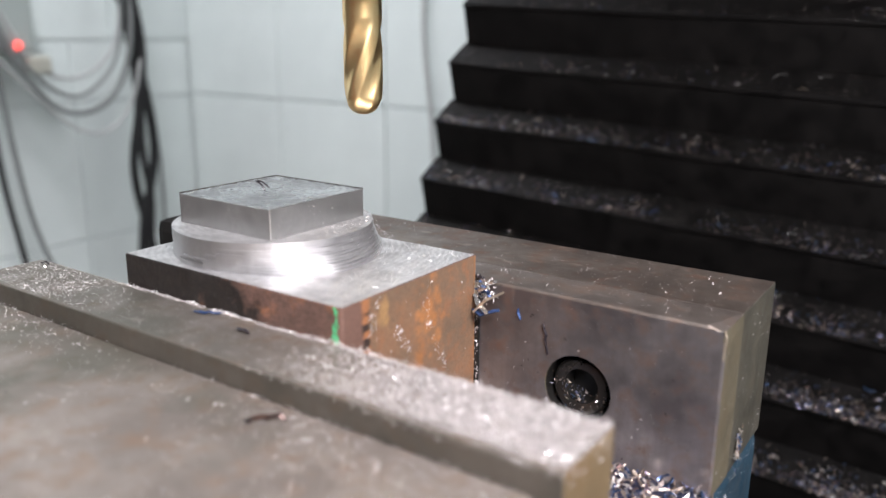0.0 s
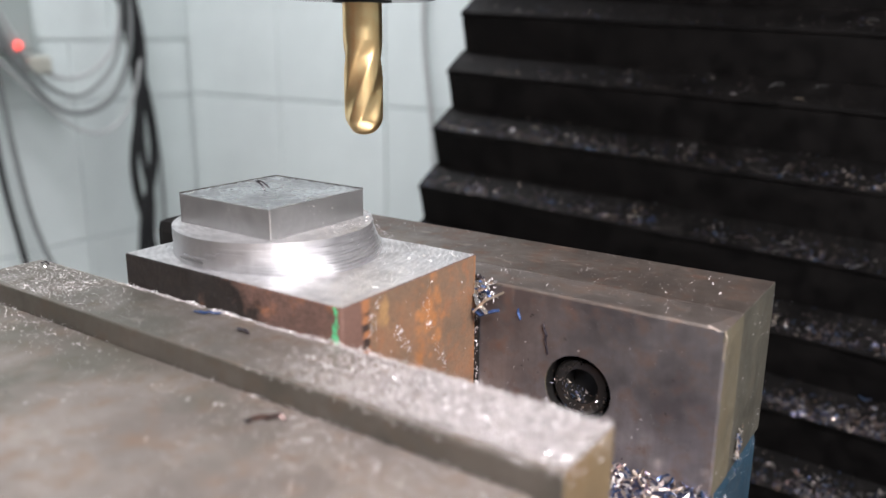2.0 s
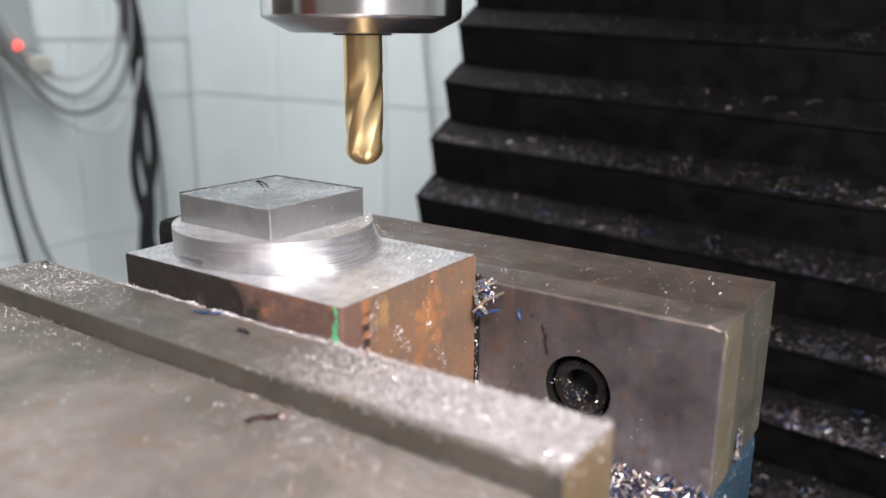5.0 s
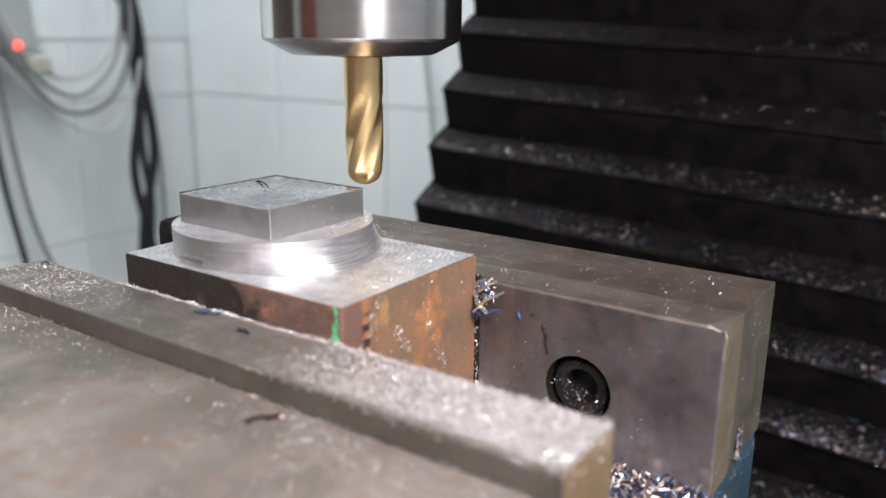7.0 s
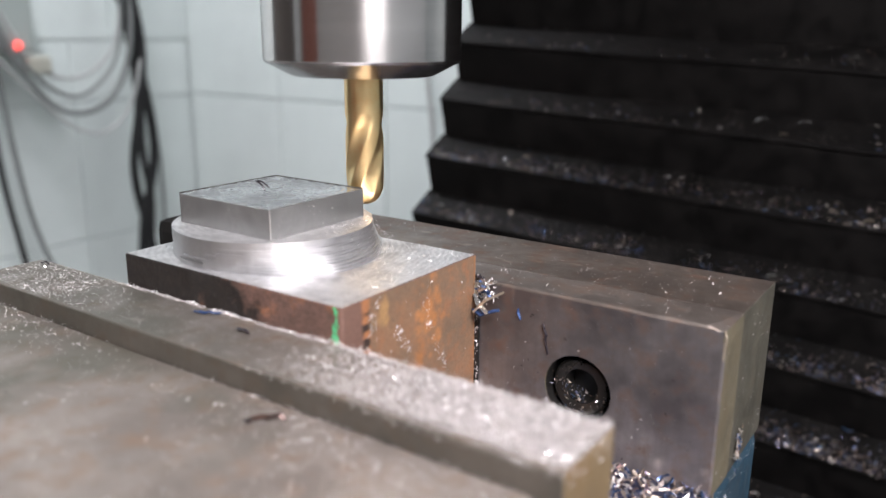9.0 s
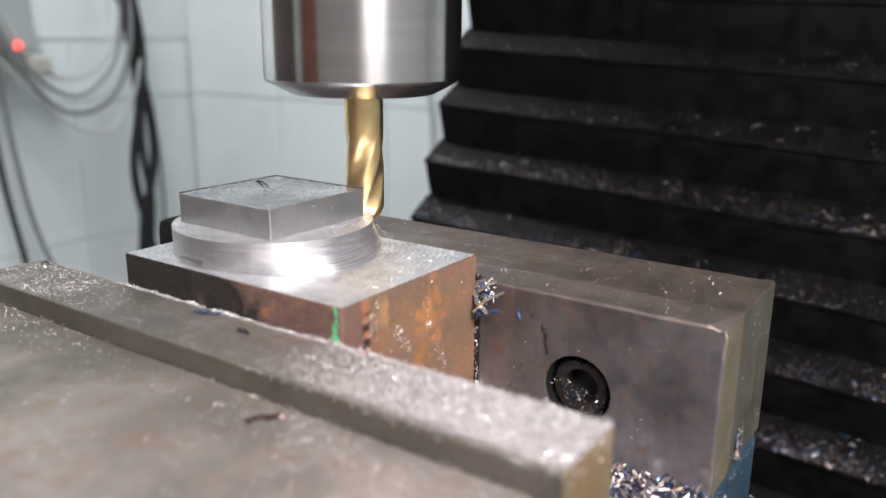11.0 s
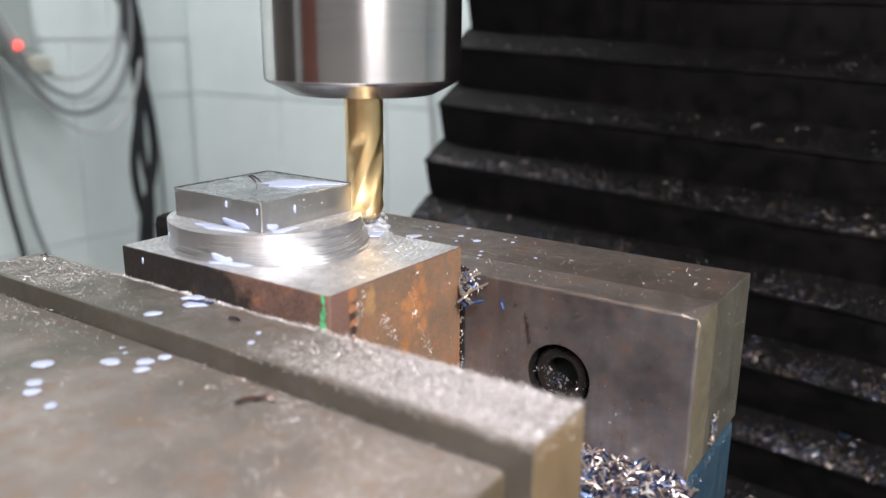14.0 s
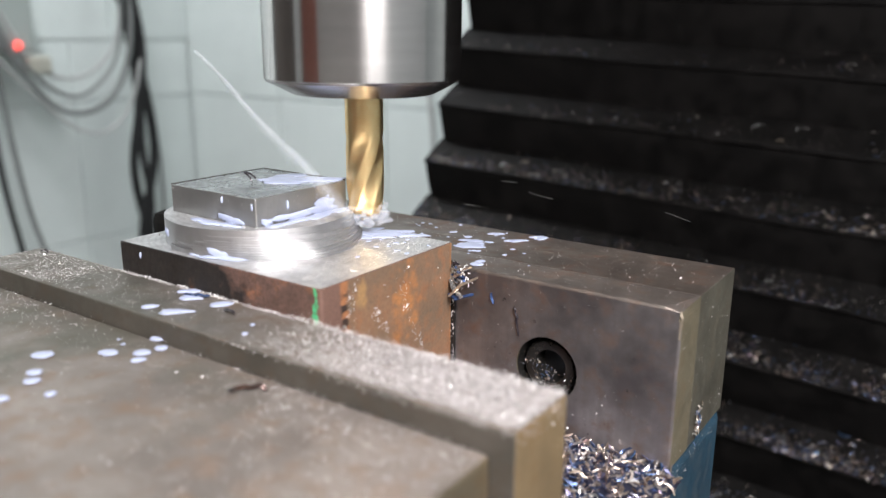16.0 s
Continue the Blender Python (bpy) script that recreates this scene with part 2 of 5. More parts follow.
k.b.inputs["Emission Strength"].default_value = 0.5
M_PINK = k.m
M_BEIGEBOX = Mat("beige_plastic", (0.42, 0.41, 0.35), 0.5).m
k = Mat("lamp_diffuser", (0.9, 0.9, 0.9), 0.6)
k.b.inputs["Emission Color"].default_value = (1.0, 0.98, 0.95, 1)
k.b.inputs["Emission Strength"].default_value = 3.0
M_DIFF = k.m
M_HOUSING = Mat("lamp_housing", (0.5, 0.5, 0.5), 0.5).m
k = Mat("coolant", (0.44, 0.49, 0.66), 0.32)
k.b.inputs["Transmission Weight"].default_value = 0.25
k.b.inputs["IOR"].default_value = 1.34
M_COOLANT = k.m
k = Mat("coolant_mist", (0.85, 0.9, 0.97), 0.3)
k.b.inputs["Alpha"].default_value = 0.032
M_MIST = k.m
k = Mat("coolant_froth", (0.80, 0.84, 0.93), 0.5)
k.b.inputs["Alpha"].default_value = 0.12
M_FOAM = k.m
M_HOSE = Mat("blue_plastic", (0.02, 0.10, 0.35), 0.45).m
M_SWARF = chip_metal("swarf", [(0.0, (0.42, 0.36, 0.32)), (0.22, (0.46, 0.39, 0.33)), (0.4, (0.62, 0.61, 0.61)), (0.52, (0.13, 0.15, 0.24)),
                               (0.70, (0.09, 0.18, 0.33)), (0.80, (0.25, 0.20, 0.25)), (0.88, (0.30, 0.20, 0.13)), (1.0, (0.66, 0.65, 0.65))], 0.38)
M_HEAP = chip_metal("heaped_swarf", [(0.0, (0.34, 0.28, 0.25)), (0.22, (0.40, 0.33, 0.28)), (0.38, (0.55, 0.53, 0.52)), (0.50, (0.12, 0.13, 0.22)), (0.66, (0.07, 0.13, 0.26)),
                                     (0.78, (0.17, 0.13, 0.18)), (0.90, (0.24, 0.16, 0.11)), (1.0, (0.62, 0.60, 0.60))], 0.42)
M_DARKSWARF = chip_metal("oily_swarf", [(0.0, (0.13, 0.108, 0.10)), (0.3, (0.21, 0.15, 0.12)), (0.42, (0.06, 0.085, 0.16)), (0.58, (0.065, 0.10, 0.18)), (0.74, (0.12, 0.09, 0.13)),
                                        (0.9, (0.24, 0.20, 0.17)), (1.0, (0.55, 0.52, 0.5))], 0.34)
M_DUST = chip_metal("fine_chips", [(0.0, (0.38, 0.355, 0.352)), (0.5, (0.50, 0.475, 0.473)), (1.0, (0.78, 0.76, 0.765))], 0.42, 0.3)
M_PALE = chip_metal("pale_chips", [(0.0, (0.80, 0.79, 0.79)), (1.0, (0.92, 0.91, 0.92))], 0.35, 0.3)
M_SPARK = chip_metal("mirror_chips", [(0.0, (0.8, 0.8, 0.82)), (1.0, (0.92, 0.91, 0.9))], 0.26, 1.0)
M_GRIT = chip_metal("grit", [(0.0, (0.045, 0.037, 0.033)), (0.6, (0.085, 0.070, 0.060)), (0.9, (0.16, 0.14, 0.13)), (1.0, (0.4, 0.38, 0.36))], 0.5, 0.4)
M_BLUECHIP = Mat("blue_chip", (0.035, 0.065, 0.16), 0.45, 0.6).m
M_DARKCHIP = Mat("dark_chip", (0.025, 0.02, 0.025), 0.3, 0.4).m
M_BROWNCHIP = worn_steel("brown_chip", (0.085, 0.045, 0.032), (0.03, 0.022, 0.024), (0.16, 0.07, 0.035), 0.35, 0.6)
M_TANCHIP = Mat("tan_chip", (0.45, 0.38, 0.30), 0.3, 0.85).m
M_SILVERCHIP = Mat("silver_chip", (0.72, 0.71, 0.70), 0.22, 0.95).m

# ---- building helpers ----


def mesh_of(name, bm, material, smooth=False):
    me = bpy.data.meshes.new(name)
    bmesh.ops.recalc_face_normals(bm, faces=bm.faces)
    bm.to_mesh(me)
    bm.free()
    me.materials.append(material)
    if smooth:
        me.shade_smooth()
    return me


def part(name, bm, material, parent=None, label="", smooth=False):
    """One mesh object under a thing or under a part."""
    ob = new(name, bm if isinstance(bm, bpy.types.Mesh) else mesh_of(name, bm, material, smooth))
    if parent:
        ob.parent = parent
    if label:
        tagged(ob, label)
    return ob


def thing(name, label, category, group="", kind="", at=(0, 0, 0)):
    ob = new(name)
    ob.location = at
    ob.empty_display_size = 0.02
    return tagged(ob, label, category, group, kind)


def box(x0, x1, y0, y1, z0, z1, bevel=0.0, segments=2):
    bm = bmesh.new()
    bmesh.ops.create_cube(bm, size=1)
    for v in bm.verts:
        v.co = Vector(((x0 + x1) / 2 + v.co.x * (x1 - x0), (y0 + y1) / 2 + v.co.y * (y1 - y0), (z0 + z1) / 2 + v.co.z * (z1 - z0)))
    if bevel:
        bmesh.ops.bevel(bm, geom=bm.edges[:], offset=bevel, segments=segments, profile=0.6, affect="EDGES")
    return bm


def lathe(profile, cx, cy, steps=64):
    """A solid turned round the vertical line through (cx, cy); profile: (radius, height) from bottom to top."""
    bm = bmesh.new()
    rings = []
    for r, z in profile:
        rings.append([bm.verts.new((cx + r * math.cos(a), cy + r * math.sin(a), z)) for a in (2 * math.pi * i / steps for i in range(steps))])
    for a, b in zip(rings, rings[1:]):
        for i in range(steps):
            bm.faces.new((a[i], a[(i + 1) % steps], b[(i + 1) % steps], b[i]))
    bm.faces.new(rings[0][::-1])
    bm.faces.new(rings[-1])
    return bm


def sharp_smooth(ob, degrees=32):
    ob.data.shade_smooth()
    ob.data.set_sharp_from_angle(angle=radians(degrees))
    return ob


def tube(name, pts, radius, material, parent=None, label=""):
    cu = bpy.data.curves.new(name, "CURVE")
    cu.dimensions, cu.bevel_depth, cu.bevel_resolution, cu.use_fill_caps = "3D", radius, 3, True
    sp = cu.splines.new("NURBS")
    sp.points.add(len(pts) - 1)
    for q, c in zip(sp.points, pts):
        q.co = (*c, 1)
    sp.use_endpoint_u, sp.order_u, sp.resolution_u = True, 4, 6
    tmp = bpy.data.objects.new(name, cu)
    me = bpy.data.meshes.new_from_object(tmp)
    bpy.data.objects.remove(tmp)
    me.materials.clear()
    me.materials.append(material)
    me.shade_smooth()
    return part(name, me, material, parent, label)


def swarf(name, seeds, material, rng, segs=4):
    """Many small curled ribbons of metal in one mesh. Seeds: (place, up, length, width)."""
    verts, faces = [], []
    for place, up, length, width in seeds:
        up = Vector(up).normalized()
        side = up.orthogonal().normalized()
        q = Matrix.Rotation(rng.uniform(0, 2 * math.pi), 3, up)
        a = q @ side
        tilt = rng.gauss(0, 0.35)
        a = (a * math.cos(tilt) + up * math.sin(tilt)).normalized()
        b = up.cross(a).normalized()
        c = a.cross(b)
        curl = rng.uniform(-2.6, 2.6)
        twist = rng.uniform(-1.5, 1.5)
        thick = width * 0.28
        p0 = Vector(place) + up * width * 0.55
        pos = p0 - a * length / 2
        base = len(verts)
        for i in range(segs + 1):
            f = i / segs
            ang = curl * (f - 0.5)
            d = a * math.cos(ang) + b * math.sin(ang)
            if i:
                pos = pos + d * (length / segs)
            w = width * (1 - 0.55 * abs(2 * f - 1))
            n = Matrix.Rotation(twist * f, 3, d) @ c
            s = d.cross(n).normalized()
            for u, v in ((1, 1), (-1, 1), (-1, -1), (1, -1)):
                verts.append(pos + s * (w * 0.5 * u) + n * (thick * 0.5 * v))
        for i in range(segs):
            o = base + 4 * i
            for j in range(4):
                faces.append((o + j, o + (j + 1) % 4, o + 4 + (j + 1) % 4, o + 4 + j))
        faces.append((base + 3, base + 2, base + 1, base))
        o = base + 4 * segs
        faces.append((o, o + 1, o + 2, o + 3))
    me = bpy.data.meshes.new(name)
    me.from_pydata(verts, [], faces)
    me.materials.append(material)
    return new(name, me)


def granules(name, seeds, material, rng):
    """Fine chips: small uneven splinters in one mesh. Seeds: (place, size)."""
    verts, faces = [], []
    for place, size in seeds:
        o = len(verts)
        m = Euler((rng.uniform(0, 6.3), rng.uniform(0, 6.3), rng.uniform(0, 6.3))).to_matrix()
        sx, sy, sz = size * rng.uniform(0.6, 1.9), size * rng.uniform(0.35, 0.8), size * rng.uniform(0.12, 0.4)
        for u in ((1, 0, 0), (-1, 0, 0), (0, 1, 0), (0, -1, 0), (0, 0, 1), (0, 0, -1)):
            verts.append(Vector(place) + Vector((0, 0, size * 0.25)) + m @ Vector((u[0] * sx / 2, u[1] * sy / 2, u[2] * sz / 2)))
        for f in ((0, 2, 4), (2, 1, 4), (1, 3, 4), (3, 0, 4), (2, 0, 5), (1, 2, 5), (3, 1, 5), (0, 3, 5)):
            faces.append(tuple(o + i for i in f))
    me = bpy.data.meshes.new(name)
    me.from_pydata(verts, [], faces)
    me.materials.append(material)
    return new(name, me)


ON_TABLE = []       # things that ride on the machine table
ON_HEAD = []        # things that come down with the spindle head
ON_BELLOWS = []     # the way cover and what lies on it
rng = random.Random(4)

# ---- the room ----
WX, WY = -1.47, 1.1275
wall = part("wall_left", box(WX - 0.12, WX - 0.008, -2.3, WY + 0.12, 0, 2.8), M_GROUT)
tagged(wall, "white glazed tile wall with grey grout joints", "wall", kind="structure")
wall_left = wall
wall_back = tagged(part("wall_back", box(WX - 0.008, 2.4, WY + 0.008, WY + 0.12, 0, 2.8), M_GROUT),
                   "white glazed tile wall with grey grout joints", "wall", kind="structure")
tagged(part("wall_right", box(2.4, 2.52, -2.3, WY + 0.12, 0, 2.8), M_CEIL), "plain pale painted workshop wall", "wall", kind="structure")
tagged(part("wall_front", box(WX - 0.12, 2.52, -2.42, -2.3, 0, 2.8), M_DADO), "plain grey painted workshop wall", "wall", kind="structure")
tagged(part("floor", box(WX - 0.12, 2.52, -2.42, WY + 0.12, -0.1, 0), M_FLOOR), "grey concrete workshop floor", "floor", kind="structure")
tagged(part("ceiling", box(WX - 0.12, 2.52, -2.42, WY + 0.12, 2.8, 2.9), M_CEIL), "plain white painted ceiling", "ceiling", kind="structure")


def ceiling_light(x, y):
    t = thing("ceiling_light", "white tube light fixture on the ceiling", "ceiling light", "tube lights", at=(x, y, 2.8))
    part("housing", box(-0.62, 0.62, -0.1, 0.1, -0.06, 0, 0.006), M_HOUSING, t)
    part("diffuser", box(-0.60, 0.60, -0.085, 0.085, -0.085, -0.061, 0.008), M_DIFF, t, "glowing white diffuser")


ceiling_light(-0.55, 0.15)
ceiling_light(0.7, -1.1)

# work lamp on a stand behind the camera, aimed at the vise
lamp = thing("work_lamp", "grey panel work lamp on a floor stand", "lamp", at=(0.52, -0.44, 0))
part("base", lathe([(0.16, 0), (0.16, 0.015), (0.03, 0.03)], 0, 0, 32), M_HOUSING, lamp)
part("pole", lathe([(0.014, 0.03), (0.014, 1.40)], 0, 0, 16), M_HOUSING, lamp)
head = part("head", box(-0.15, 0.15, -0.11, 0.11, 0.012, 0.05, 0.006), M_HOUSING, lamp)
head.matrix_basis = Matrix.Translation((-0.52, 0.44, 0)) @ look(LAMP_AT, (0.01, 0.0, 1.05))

# unseen door and cabinet behind the camera, added for the polished chuck's mirrored bands
door = tagged(new("door_1"), "closed red-brown panelled door, added for the chuck's reflection", "door", kind="structure")
part("leaf", box(-1.30, -0.44, -2.30, -2.262, 0.005, 2.05, 0.004), M_DOOR, door)
for z0_, z1_ in ((0.15, 0.95), (1.1, 1.9)):
    part("panel", box(-1.18, -0.56, -2.262, -2.252, z0_, z1_, 0.006), M_DOOR, door)
part("door_handle", box(-0.52, -0.50, -2.262, -2.20, 1.02, 1.04, 0.006), M_HOUSING, door, "grey metal handle")
cab = thing("tool_cabinet", "dark brown cabinet against the wall, added for the chuck's reflection", "cabinet", at=(-1.25, -0.75, 0))
part("body", box(-0.21, 0.20, -0.45, 0.45, 0.0, 1.6, 0.006), M_CABINET, cab)
for y0_, y1_ in ((-0.44, -0.005), (0.005, 0.44)):
    d = part("door", box(0.201, 0.216, y0_, y1_, 0.06, 1.56, 0.004), M_CABINET, cab)
    part("handle", box(0.216, 0.236, (y0_ + y1_) / 2 - 0.06, (y0_ + y1_) / 2 + 0.06, 0.9, 0.915, 0.004), M_HOUSING, d, "plain grey bar handle")

# ---- machine table ----
table = thing("machine_table", "grey cast iron milling machine table with slots", "machine table")
part("table_top", box(-0.55, 0.50, -0.24, 0.17, 0.80, 0.86, 0.003), M_TABLE, table)
for sy in (-0.14, -0.035, 0.07):
    part("slot_strip", box(-0.54, 0.49, sy - 0.007, sy + 0.007, 0.8605, 0.862, 0.0004), M_BLACKOX, table)
part("table_apron", box(-0.50, 0.45, -0.20, 0.13, 0.0, 0.80, 0.01), M_TABLE, table)
ON_TABLE.append(table)

# ---- machine vise ----
vise = thing("machine_vise", "worn steel machine vise with blue painted bed", "vise")
part("bed", box(-0.125, 0.1118, -0.30, 0.084, 0.866, 0.9935, 0.003), M_BLUE, vise, "blue painted cast vise bed")
part("foot", box(-0.15, 0.13, -0.23, 0.10, 0.862, 0.882, 0.002), M_BLUE, vise)
# the jaw's left end as its own black block, for the shade there
part("work_stop", box(-0.1112, -0.0885, 0.0320, 0.0600, 0.9956, 1.0404, 0.005), M_JAWSHADE, vise, "left end of the fixed jaw, its shade put in as black")
part("fixed_jaw", box(-0.0880, 0.1124, 0.0475, 0.0808, 0.9956, 1.0426, 0.0004), M_JAW, vise, "stained steel fixed jaw")


def plate_with_holes(x0, x1, z0, z1, y0, y1, holes, bevel):
    bm = bmesh.new()
    edges = []
    ends = [(x0, z0), (x1, z0), (x1, z1), (x0, z1), (x0, z0)]
    loops = [[(a[0] + (b[0] - a[0]) * i / 40, a[1] + (b[1] - a[1]) * i / 40) for a, b in zip(ends, ends[1:]) for i in range(40)]]
    for cx, cz, r in holes:
        loops.append([(cx + r * math.cos(2 * math.pi * i / 48), cz + r * math.sin(2 * math.pi * i / 48)) for i in range(48)])
    for lp in loops:
        vs = [bm.verts.new((x, y0, z)) for x, z in lp]
        edges += [bm.edges.new((vs[i], vs[(i + 1) % len(vs)])) for i in range(len(vs))]
    fill = bmesh.ops.triangle_fill(bm, use_beauty=True, use_dissolve=True, edges=edges)
    faces = [f for f in fill["geom"] if isinstance(f, bmesh.types.BMFace)]
    up = bmesh.ops.extrude_face_region(bm, geom=faces)
    bmesh.ops.translate(bm, verts=[v for v in up["geom"] if isinstance(v, bmesh.types.BMVert)], vec=(0, y1 - y0, 0))
    bmesh.ops.recalc_face_normals(bm, faces=bm.faces)
    corner = []
    for e in bm.edges:
        a, b = e.verts[0].co, e.verts[1].co
        onb = lambda c: (abs(c.x - x0) < 1e-6) + (abs(c.x - x1) < 1e-6) + (abs(c.z - z0) < 1e-6) + (abs(c.z - z1) < 1e-6)
        if onb(a) and onb(b) and abs(a.y - y0) < 1e-6 and abs(b.y - y0) < 1e-6 and len(e.link_faces) == 2 and e.link_faces[0].normal.dot(e.link_faces[1].normal) < 0.5:
            corner.append(e)
    bmesh.ops.bevel(bm, geom=corner, offset=bevel, segments=3, profile=0.5, affect="EDGES")
    # nicks along the worn rim, and the knocked-off upper corner
    for v in bm.verts:
        c = v.co
        if y0 + 0.00004 < c.y < y0 + 2.2 * bevel and min(abs(c.x - x0), abs(c.x - x1), abs(c.z - z0), abs(c.z - z1)) < 1.6 * bevel:
            c.z -= 0.00022 * max(0.0, noise.noise(c * 300 + Vector((3, 1, 0)))) if abs(c.z - z1) < 1.6 * bevel else 0.0
            c.x -= 0.00030 * max(0.0, noise.noise(c * 260 + Vector((0, 5, 2)))) if abs(c.x - x1) < 1.6 * bevel else 0.0
            far = math.hypot(c.x - x1, c.z - z1)
            if far < 0.0040:
                c.y += 0.0007 * (1 - far / 0.0040)
                c.z -= 0.0012 * (1 - far / 0.0040)
                c.x -= 0.0008 * (1 - far / 0.0040)
    return bm


HOLE_X, HOLE_Z, HOLE_R = 0.0733, 1.0159, 0.0100
part("jaw_plate", plate_with_holes(-0.0880, 0.1124, 0.9956, 1.0425, 0.0326, 0.0474, [(HOLE_X, HOLE_Z, HOLE_R), (-HOLE_X, HOLE_Z, HOLE_R)], 0.0009),
     M_PLATE, vise, "ground steel jaw plate with counterbored holes")


def socket_screw(x, z):
    bm = lathe([(0.0003, 0.0035), (0.0050, 0.0030), (0.0052, -0.0030), (0.0060, -0.0034), (0.0079, -0.0034), (0.0086, -0.0026), (0.0086, 0.006)], 0, 0, 42)
    # the socket's inside is painted black for its depth
    for f in bm.faces:
        c = f.calc_center_median()
        f.material_index = 1 if math.hypot(c.x, c.y) < 0.0053 and c.z < 0.004 else 0
    bmesh.ops.transform(bm, matrix=pose(x, 0.0383, z, -90, 0, 0), verts=bm.verts)
    ob = sharp_smooth(part("socket_screw", bm, M_SCREW, vise, "black socket head screw"))
    ob.data.materials.append(M_RECESS)
    # black lining that gives the counterbore its inner shade
    bore = lathe([(0.0020, 0.0066), (HOLE_R - 0.0001, 0.0064), (HOLE_R - 0.0001, -0.0052), (HOLE_R - 0.0002, -0.0052), (HOLE_R - 0.0002, 0.0063), (0.0021, 0.0063)], 0, 0, 48)
    bmesh.ops.transform(bore, matrix=pose(x, 0.0383, z, -90, 0, 0), verts=bore.verts)
    part("bore_wall", bore, M_RECESS, vise, "black lining for the shade in the counterbore")
    return ob


# shade of the joint beside the stock, as a black strip with a ragged edge
bm = box(0.0392, 0.0410, 0.0318, 0.03255, 0.9958, 1.0440)
bmesh.ops.subdivide_edges(bm, edges=[e for e in bm.edges if abs(e.verts[0].co.z - e.verts[1].co.z) > 0.01], cuts=60)
for v in bm.verts:
    if v.co.x > 0.0405:
        v.co.x += 0.00035 * noise.noise(Vector((0, 0, v.co.z * 420))) + 0.00012 * noise.noise(Vector((0, 3, v.co.z * 1500)))
part("joint_grime", bm, M_RECESS, vise, "black strip for the shade in the joint")
socket_screw(HOLE_X, HOLE_Z)
socket_screw(-HOLE_X, HOLE_Z)
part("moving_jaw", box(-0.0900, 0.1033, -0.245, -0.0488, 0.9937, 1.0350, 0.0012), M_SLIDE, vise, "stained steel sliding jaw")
part("moving_jaw_plate", box(-0.0881, 0.1085, -0.0485, -0.0271, 0.9937, 1.0407, 0.0006), M_RIDGE, vise, "steel jaw plate strewn with fine chips")


def face_material(ob, axis, sign, material):
    """Another material on the faces of a part that look one way."""
    ob.data.materials.append(material)
    slot = len(ob.data.materials) - 1
    for f in ob.data.polygons:
        if f.normal[axis] * sign > 0.8:
            f.material_index = slot


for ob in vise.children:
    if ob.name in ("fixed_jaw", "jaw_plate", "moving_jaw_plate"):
        face_material(ob, 0, 1, {"fixed_jaw": M_OLIVEEND, "jaw_plate": M_TANEND, "moving_jaw_plate": M_GOLDEND}[ob.name])
    if ob.name == "jaw_plate":
        # the top and its worn edge have browned
        ob.data.materials.append(M_PLATETOP)
        for f in ob.data.polygons:
            if f.normal.z > 0.25:
                f.material_index = len(ob.data.materials) - 1
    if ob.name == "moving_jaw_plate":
        face_material(ob, 1, -1, M_RIDGEFRONT)
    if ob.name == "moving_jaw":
        face_material(ob, 0, 1, M_SLIDEEND)
ON_TABLE.append(vise)

# ---- workpiece ----
BX, BY, BR = -0.0148, 0.0051, 0.0291
work = thing("workpiece", "rusty steel block with a freshly milled square boss", "workpiece")


def block():
    """The stock, with one cut-off corner and a milled top, in three materials."""
    x0, x1, y0, y1, z0, z1, c = -0.0427, 0.0399, -0.0269, 0.0314, 0.9958, 1.05, 0.0007
    bm = bmesh.new()
    ring = [(x0, y0), (x1 - c * 1.15, y0), (x1 - c * 0.35, y0 + c * 0.35), (x1, y0 + c * 1.15), (x1, y1), (x0, y1)]
    lo, hi = [bm.verts.new((x, y, z0)) for x, y in ring], [bm.verts.new((x, y, z1)) for x, y in ring]
    n = len(ring)
    for i in range(n):
        f = bm.faces.new((lo[i], lo[(i + 1) % n], hi[(i + 1) % n], hi[i]))
        f.material_index = 1 if i in (2, 3) else 0
    bm.faces.new(lo[::-1])
    bm.faces.new(hi).material_index = 2
    edges = [e for e in bm.edges if abs(e.verts[0].co.z - z1) < 1e-6 and abs(e.verts[1].co.z - z1) < 1e-6]
    bmesh.ops.bevel(bm, geom=edges, offset=0.00025, segments=1, affect="EDGES")
    ob = part("stock", bm, M_SCALE, work, "rusty hot-rolled stock with a milled top")
    ob.data.materials.append(M_RUST)
    ob.data.materials.append(M_FACE)


block()


